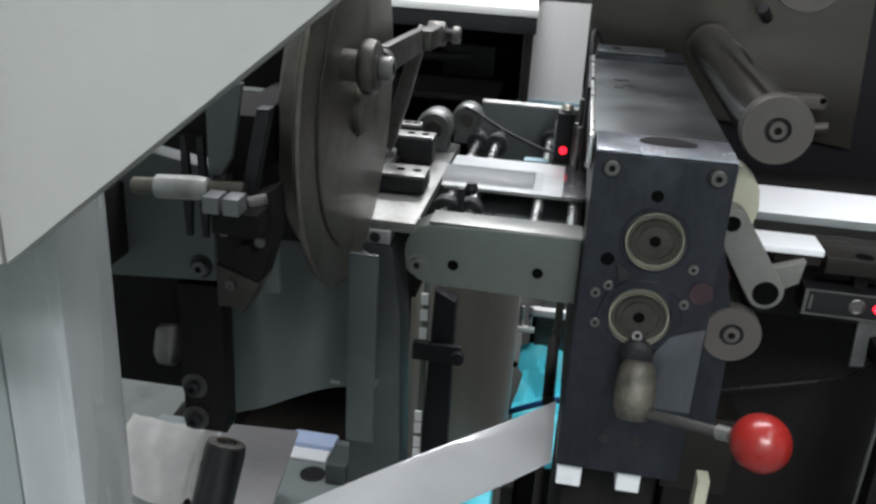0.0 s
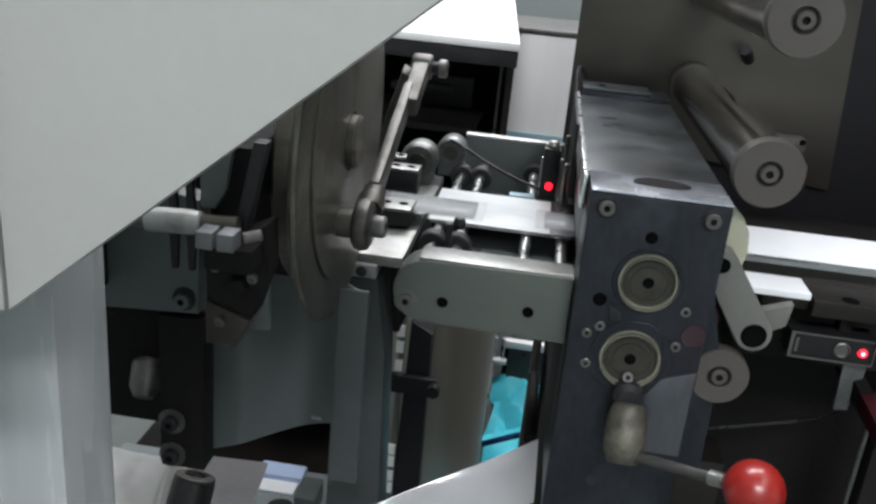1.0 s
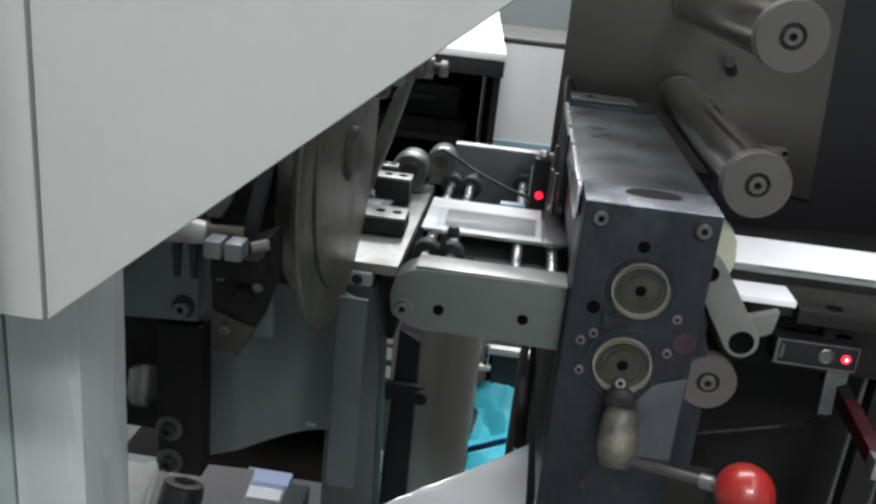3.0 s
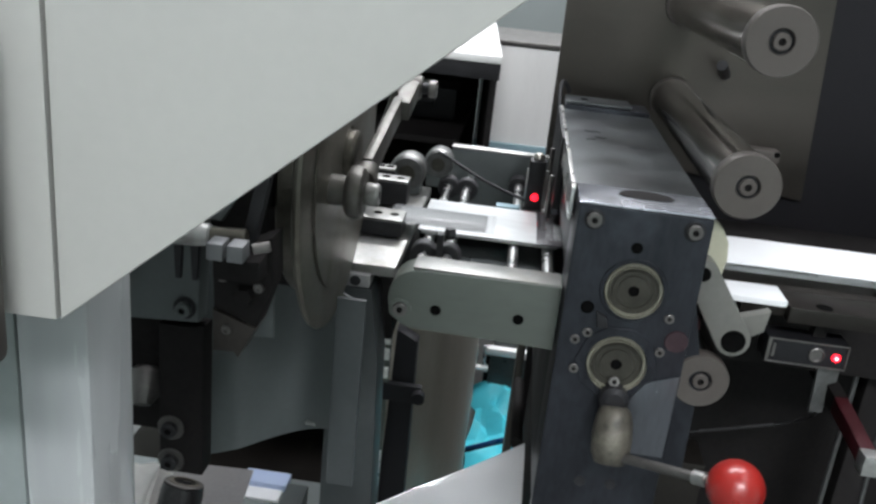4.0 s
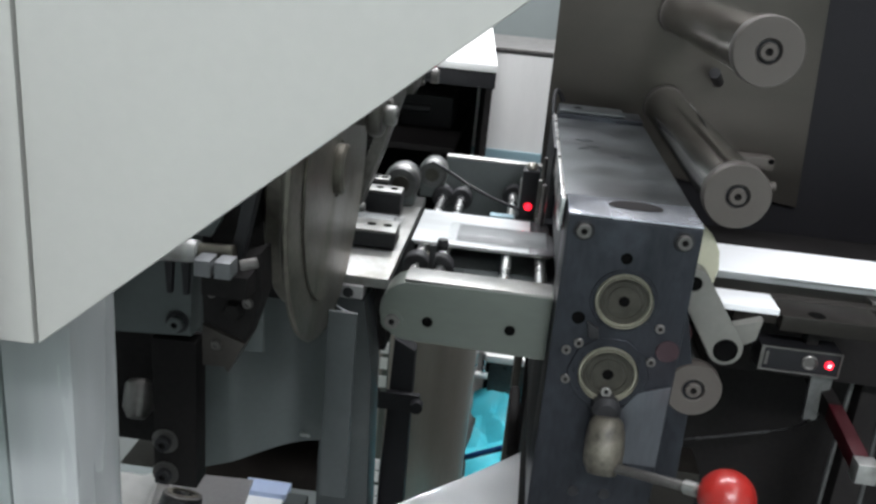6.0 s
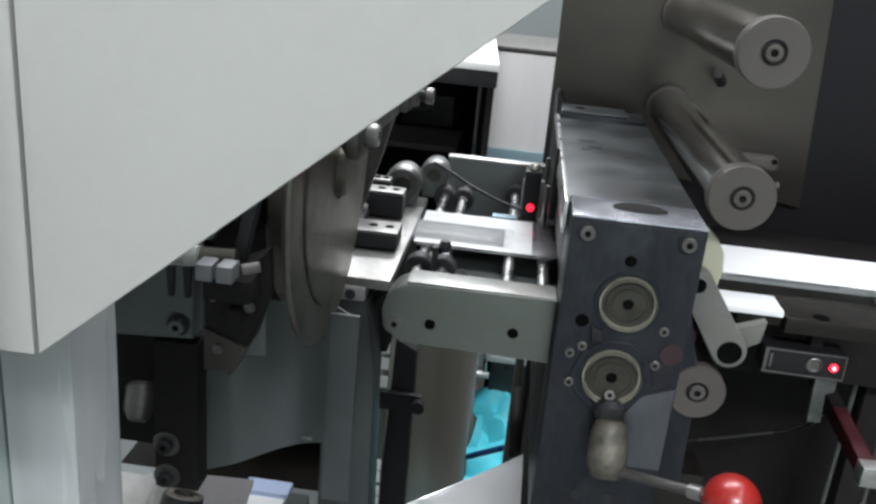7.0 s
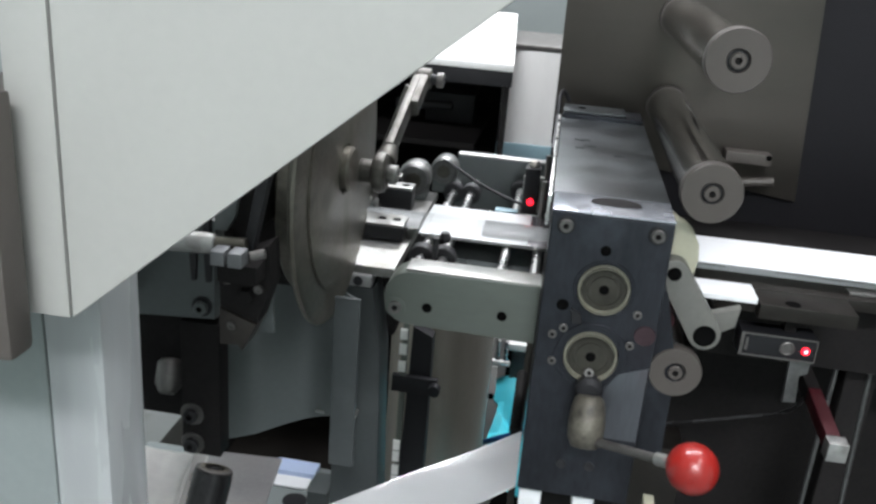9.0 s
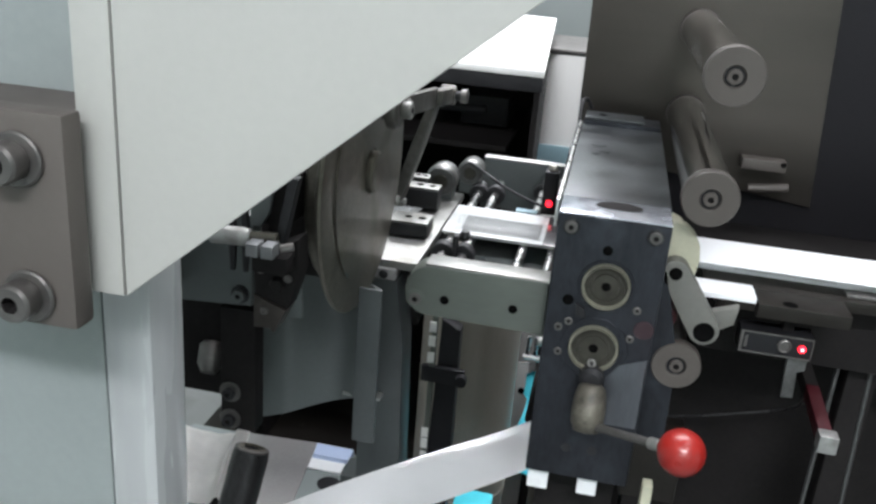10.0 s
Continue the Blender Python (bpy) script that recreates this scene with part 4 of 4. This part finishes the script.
def white_rail():
    t = thing("white_rail", (0.15, 0.115, 1.01), "short white plastic guide rail", "rail")
    part("rail", box(B(), 0.098, 0.1745, 0.0985, 0.1335, 1.0170, 1.0225, 0.0012), FILM, t)
    part("rail_arm", box(B(), 0.0805, 0.0985, 0.104, 0.128, 1.010, 1.0168, 0.001), SATIN, t)
    part("rail_foot", box(B(), 0.14, 0.1755, 0.104, 0.128, 1.0075, 1.0168, 0.001), TABLE, t)
    return t


def tension_arm():
    t = thing("tension_arm", (0.1, 0.07, 1.0), "pale cast tension arm with two dark bores", "arm")
    a, b = Vector((0.0950, 0, 1.0480)), Vector((0.1282, 0, 0.9975))
    d = (b - a).normalized()
    n = Vector((-d.z, 0, d.x))
    pts = []
    for c, r, s in ((a, 0.0125, -1), (b, 0.0135, 1)):
        for k in range(9):
            an = -math.pi / 2 + math.pi * k / 8
            v = c + r * (s * math.cos(an) * d + s * math.sin(an) * n)
            pts.append((v.x, v.z))
    part("arm", prism(B(), pts, "y", 0.062, 0.080, 0.0015), ARM, t)
    bore(t, (0.0949, 0.062, 1.0488), FRONT, 0.0052)
    bore(t, (0.1282, 0.062, 0.9970), FRONT, 0.0084)
    part("pulley", lathe(B(), [(0, 0), (0.015, 0), (0.0172, 0.002), (0.0172, 0.016), (0.015, 0.018), (0, 0.018)], (0.085, 0.0985, 1.072), (0, 1, 0), 36), NYLON, t, "ivory nylon pulley")
    part("link", prism(B(), [(0.082, 1.090), (0.091, 1.090), (0.100, 1.087), (0.108, 1.080), (0.1135, 1.070), (0.1155, 1.056), (0.1130, 1.040), (0.100, 1.034), (0.084, 1.045)], "y", 0.0805, 0.0975, 0.002), NYLON, t)
    part("back_plate", prism(B(), [(0.118, 1.004), (0.158, 1.018), (0.156, 1.000), (0.140, 0.990)], "y", 0.082, 0.092, 0.001), ARM, t)
    part("stub", rod(B(), (0.1282, 0.080, 0.9975), (0.1282, 0.17, 0.9975), 0.008), STEEL, t)
    part("red_tag", lathe(B(), [(0, 0), (0.012, 0), (0.013, 0.003), (0.013, 0.02), (0, 0.02)], (0.092, 0.075, 1.000), (0, 1, 0), 24), REDPAINT, t, "red collar")
    return t


def outfeed_sensor():
    t = thing("fibre_sensor", (0.2, 0.12, 0.95), "black fibre sensor in a bright frame with a red lamp", "sensor")
    part("case", box(B(), 0.1670, 0.2325, 0.1005, 0.125, 0.9680, 0.9900, 0.001), PLASTIC, t)
    for x0, x1, z0, z1 in ((0.1670, 0.2325, 0.9885, 0.9900), (0.1670, 0.2325, 0.9680, 0.9695), (0.1670, 0.1700, 0.9697, 0.9883), (0.2312, 0.2325, 0.9697, 0.9883)):
        part("rim", box(B(), x0, x1, 0.0985, 0.1003, z0, z1, 0.0005), BOLTM, t, "thin bright rim")
    part("slot_tab", box(B(), 0.1715, 0.1740, 0.0990, 0.1003, 0.973, 0.985, 0.0006), BOLTM, t)
    part("button", lathe(B(), [(0.0065, 0), (0.0065, 0.0014), (0.0055, 0.002), (0.0045, 0.0010), (0, 0.0010)], (0.2075, 0.1004, 0.979), FRONT, 24), BOLTM, t, "grey ring button")
    part("lamp", lathe(B(), [(0.0036, 0), (0.0036, 0.001), (0.0022, 0.002), (0.0016, 0.002)], (0.2235, 0.1004, 0.9785), FRONT, 18), LED, t, "glowing red lamp")
    part("lamp_core", lathe(B(), [(0.0016, 0.0016), (0.0013, 0.0026), (0, 0.003)], (0.2235, 0.1004, 0.9785), FRONT, 16), LEDCORE, t, "bright lamp core")
    part("strap", prism(B(), [(0.214, 0.9678), (0.232, 0.9678), (0.232, 0.954), (0.2255, 0.951), (0.2275, 0.924), (0.216, 0.923)], "y", 0.106, 0.110, 0.0008), HOUSING, t, "dull bent strap")
    part("hanger", box(B(), 0.205, 0.215, 0.1105, 0.124, 0.9902, 1.0055, 0.001), DARK, t)
    part("wire", tube(B(), curve([(0.10, 0.29, 0.770), (0.153, 0.28, 0.787), (0.217, 0.27, 0.810), (0.270, 0.25, 0.840), (0.262, 0.18, 0.90)]), 0.0014), GRIP, t, "thin grey wire")
    return t


def red_bar():
    t = thing("red_lever_bar", (0.25, 0.1, 0.91), "red painted square bar with a dull steel end", "bar")
    part("bar", prism(B(), [(0.055, 0.911), (0.055, 0.925), (0.125, 0.932), (0.125, 0.917)], "x", 0.2415, 0.2535, 0.001), REDPAINT, t)
    part("end", box(B(), 0.2405, 0.2570, 0.040, 0.0548, 0.908, 0.925, 0.001), SATIN, t, "dull steel end block")
    part("dark_shank", prism(B(), [(0.1252, 0.917), (0.1252, 0.932), (0.318, 0.945), (0.318, 0.930)], "x", 0.2415, 0.2535, 0.001), DARK, t)
    return t


def uprights():
    for a, b in (((0.289, 0.2, 0.70), (0.289, 0.2, 1.0074)), ((0.331, 0.2, 0.70), (0.321, 0.2, 0.93))):
        t = thing("tie_rod", a, "thin dull steel tie rod", "rod", "tie rods under the table")
        part("rod", rod(B(), a, b, 0.0024), HOUSING, t)
        part("nut", lathe(B(), [(0.003, 0), (0.0065, 0), (0.0065, 0.009), (0.003, 0.009)], (b[0], b[1], b[2] - 0.009), UP, 6), BOLTM, t)
        part("foot", box(B(), a[0] - 0.015, a[0] + 0.015, a[1] - 0.015, a[1] + 0.015, 0.0, a[2], 0.001), DARK, t)


outfeed_table()
outfeed_film()
white_rail()
tension_arm()
outfeed_sensor()
red_bar()
uprights()


# ---- below and behind the feed frame ----
def black_support():
    t = thing("black_support", (-0.17, 0.5, 0.0), "matt black upright with a cross clamp", "support")
    part("upright", prism(B(), [(-0.205, 0.0), (-0.150, 0.0), (-0.155, 0.745), (-0.185, 0.76)], "y", 0.50, 0.525, 0.002), PLASTIC, t)
    part("clamp", box(B(), -0.21, -0.142, 0.489, 0.4995, 0.655, 0.682, 0.002), PLASTIC, t)
    part("clamp_screw", lathe(B(), [(0, 0), (0.009, 0), (0.009, 0.012), (0, 0.013)], (-0.145, 0.4885, 0.670), FRONT, 18), PLASTIC, t)
    part("chain_strip", box(B(), -0.198, -0.190, 0.49, 0.499, 0.20, 1.0, 0.001), BARPAINT, t, "grey perforated strip")
    for z in (0.492, 0.512, 0.536, 0.556, 0.690, 0.718, 0.742):
        part("link_plate", box(B(), -0.2010, -0.1905, 0.4865, 0.4895, z, z + 0.017, 0.0006), DUCT, t, "bright link plate")
    return t


def board_drum():
    t = thing("brown_drum", (-0.159, 0.665, 0.0), "brown-grey board drum standing on the floor", "drum")
    part("drum", lathe(B(), [(0, 0), (0.082, 0), (0.085, 0.004), (0.085, 0.80), (0.082, 0.804), (0, 0.804)], (-0.159, 0.665, 0.0), UP, 48), CONCRETE, t)
    part("hoop", lathe(B(), [(0.0852, 0.36), (0.087, 0.361), (0.087, 0.374), (0.0852, 0.375)], (-0.159, 0.665, 0.0), UP, 48), CONCRETE, t)
    return t


def white_strip():
    t = thing("film_ribbon", (-0.1, 0.09, 0.8), "broad white film ribbon running down past the block", "film ribbon")
    bm = B()
    a, b = Vector((-0.250, -0.101, 0.815)), Vector((-0.0125, 0.153, 0.822))
    d = (b - a)
    side = Vector((0.0, -0.077, -0.006))
    rows = []
    n = 16
    for i in range(n + 1):
        u = i / n
        c = a + d * u + Vector((0, 0, 0.003 * math.sin(u * 5)))
        rows.append([bm.verts.new(c + side * v + Vector((0, 0, 0.003 * math.cos(v * 3) + 0.0015 * noise.noise((u * 4, v * 3, 7))))) for v in (-0.06, 0.15, 0.3, 0.5, 0.65, 0.85, 1.0)])
    for r0, r1 in zip(rows, rows[1:]):
        for k in range(6):
            bm.faces.new((r0[k], r0[k + 1], r1[k + 1], r1[k]))
    bmesh.ops.solidify(bm, geom=bm.faces[:], thickness=0.0012)
    part("ribbon", bm, GLOSSFILM, t)
    part("guide_bar", rod(B(), (-0.0200, 0.170, 0.812), (-0.0200, 0.30, 0.812), 0.006), DARK, t)
    return t


def floor_bag():
    t = thing("cyan_bag", (-0.02, 1.1, 0.0), "crumpled cyan plastic bag on a crate", "bag")
    bm = B()
    bmesh.ops.create_grid(bm, x_segments=14, y_segments=14, size=0.5)
    for v in bm.verts:
        x, y = v.co.x, v.co.y
        v.co = Vector((0.03 + 0.20 * x + 0.02 * noise.noise((x * 5, y * 5, 0)), 0.93 + 0.20 * y, 0.352 + 0.14 * y + 0.03 * noise.noise((x * 7, y * 7, 3)) - 0.06 * x ** 2))
    bmesh.ops.solidify(bm, geom=bm.faces[:], thickness=0.002)
    part("sheet", bm, CYAN, t)
    part("crate", box(B(), -0.045, 0.16, 1.08, 1.27, 0.0, 0.55, 0.004), GREEN, t, "pale green crate")
    part("prop", box(B(), -0.05, 0.12, 0.90, 1.0795, 0.0, 0.26, 0.004), DARK, t)
    return t


def cable_hose():
    t = thing("blue_hose", (-0.03, 0.6, 0.55), "thin dark blue hose", "hose")
    part("hose", tube(B(), curve([(-0.12, 0.92, 0.30), (-0.073, 0.82, 0.385), (-0.010, 0.80, 0.427), (0.033, 0.79, 0.448), (0.09, 0.76, 0.50), (0.12, 0.60, 0.62)]), 0.0055), HOSE, t)
    return t


def small_bracket():
    t = thing("wall_bracket", (-0.06, 1.03, 0.45), "small bright bracket with two studs", "bracket")
    part("plate", box(B(), -0.050, 0.045, 1.026, 1.034, 0.385, 0.4868, 0.002), DEEP, t, "dark teal plate")
    part("bar", box(B(), -0.060, 0.050, 1.015, 1.034, 0.487, 0.502, 0.002), DUCT, t, "bright bar")
    for x in (-0.079, -0.062):
        part("stud", rod(B(), (x, 1.020, 0.462), (x, 1.020, 0.505), 0.0045), CHROME, t)
    part("stud_plate", box(B(), -0.090, -0.052, 1.012, 1.0255, 0.450, 0.459, 0.001), DUCT, t)
    part("post", box(B(), -0.060, -0.030, 1.0345, 1.06, 0.0, 0.486, 0.002), DARK, t)
    return t


def side_post():
    t = thing("slim_post", (0.03, 0.63, 0.0), "slim black post with a bright strip", "post")
    part("post", prism(B(), [(0.02, 0.0), (0.075, 0.0), (0.036, 0.74), (0.0, 0.74)], "y", 0.62, 0.645, 0.002), DARK, t)
    part("strip", prism(B(), [(0.043, 0.30), (0.049, 0.30), (0.012, 0.735), (0.007, 0.735)], "y", 0.6165, 0.6198, 0.0006), BOLTM, t, "dull steel strip")
    return t


def hole_plate():
    t = thing("white_plate", (-0.09, 1.10, 0.0), "narrow white plate with a round hole", "plate")
    part("plate", prism(B(), [(-0.104, 0.0), (-0.055, 0.0), (-0.079, 0.40), (-0.110, 0.395)], "y", 1.10, 1.106, 0.001), DUCT, t)
    bore(t, (-0.088, 1.10, 0.325), FRONT, 0.007)
    return t


def blue_crate():
    return single("blue_crate", box(B(), -0.145, -0.082, 0.50, 0.572, 0.0, 0.415, 0.006), CYAN, "blue plastic crate on the floor", "crate")


def rear_cabinet():
    t = thing("rear_machine", (-0.3, 1.2, 0.0), "white-topped machine cabinet with an open dark front", "cabinet")
    part("top", prism(B(), [(-0.60, 0.735), (-0.093, 0.735), (-0.150, 1.66), (-0.60, 1.66)], "z", 1.100, 1.112, 0.002), DUCT, t, "white enamel top")
    part("frame_front", box(B(), -0.60, -0.0945, 0.742, 0.752, 1.075, 1.0995, 0.001), BLACK, t)
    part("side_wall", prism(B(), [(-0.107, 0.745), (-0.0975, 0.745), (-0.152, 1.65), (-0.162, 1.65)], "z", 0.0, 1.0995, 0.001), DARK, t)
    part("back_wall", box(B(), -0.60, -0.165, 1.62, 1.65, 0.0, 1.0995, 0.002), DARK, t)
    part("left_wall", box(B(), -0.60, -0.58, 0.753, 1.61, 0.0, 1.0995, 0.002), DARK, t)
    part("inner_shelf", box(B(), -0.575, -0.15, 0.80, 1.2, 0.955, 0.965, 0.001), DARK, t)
    part("inner_block", box(B(), -0.26, -0.17, 0.95, 1.05, 0.9655, 1.02, 0.003), BLACK, t)
    part("inner_rod", rod(B(), (-0.30, 0.87, 1.01), (-0.20, 0.87, 1.012), 0.008), BLACK, t)
    return t


def steel_duct():
    t = thing("stainless_duct", (0.0, 1.40, 0.0), "bright stainless duct with rounded corners", "duct")
    bm = B()
    box(bm, -0.150, 0.13, 1.30, 1.58, 0.0, 1.068, 0.0)
    bmesh.ops.bevel(bm, geom=[e for e in bm.edges if abs(e.verts[0].co.z - e.verts[1].co.z) > 0.5], offset=0.05, segments=10, profile=0.5, affect="EDGES")
    part("duct", bm, STAINLESS, t)
    part("lid", box(B(), -0.152, 0.132, 1.298, 1.582, 1.0682, 1.080, 0.004), BOLTM, t, "grey lid edge")
    part("band", box(B(), -0.148, 0.13, 1.294, 1.2998, 0.815, 0.862, 0.002), BAND, t, "pale blue band")
    return t


def far_cabinet():
    t = thing("pale_cabinet", (0.2, 2.2, 0.0), "pale green tall cabinet by the wall", "cabinet")
    part("body", box(B(), -0.9, 1.2, 2.2, 2.7, 0.0, 2.0, 0.006), GREEN, t)
    part("plinth", box(B(), -0.9, 1.2, 2.17, 2.1995, 0.0, 0.1, 0.003), DARK, t)
    return t


black_support()
board_drum()
white_strip()
floor_bag()
cable_hose()
small_bracket()
side_post()
hole_plate()
blue_crate()
rear_cabinet()
steel_duct()
far_cabinet()


# ---- what moves ----
TURN, TOP = 1.4, 0.19


def motions():
    times = [k / 10 for k in range(101)]
    disc_rows, rod_rows, rock_rows, arm_rows = [], [], [], []
    for t in times:
        a = 2 * math.pi * (t - TOP) / TURN
        disc_rows.append((t, pose(CX, CY, CZ, -math.degrees(a))))
        py, pz = CY + CR * math.sin(a), CZ + CR * math.cos(a)
        w = 2 * math.pi * t / TURN
        ey, ez = 0.205 + 0.036 * math.sin(w) - 0.010 * math.cos(w), 1.153 + 0.004 * math.sin(w) - 0.006 * math.cos(w)
        lean = math.degrees(math.atan2(ez - pz, ey - py))
        rod_rows.append((t, pose(ROD_X, py, pz, lean)))
        rock_rows.append((t, pose(ROCKER_X, ey, ez, lean)))
        arm_rows.append((t, pose(-0.200, ARM_Y, ARM_Z, -math.degrees(math.atan2(ey - ARM_Y, ez - ARM_Z)))))
    walk(crank, disc_rows)
    walk(conrod, rod_rows)
    walk(rocker, rock_rows)
    walk(arm, arm_rows)
    for x, ob in bundles:
        walk(ob, [(t, pose(x + SPEED * t, 0.192, 1.0267)) for t in (0, 2.5, 5, 7.5, 10)])


motions()
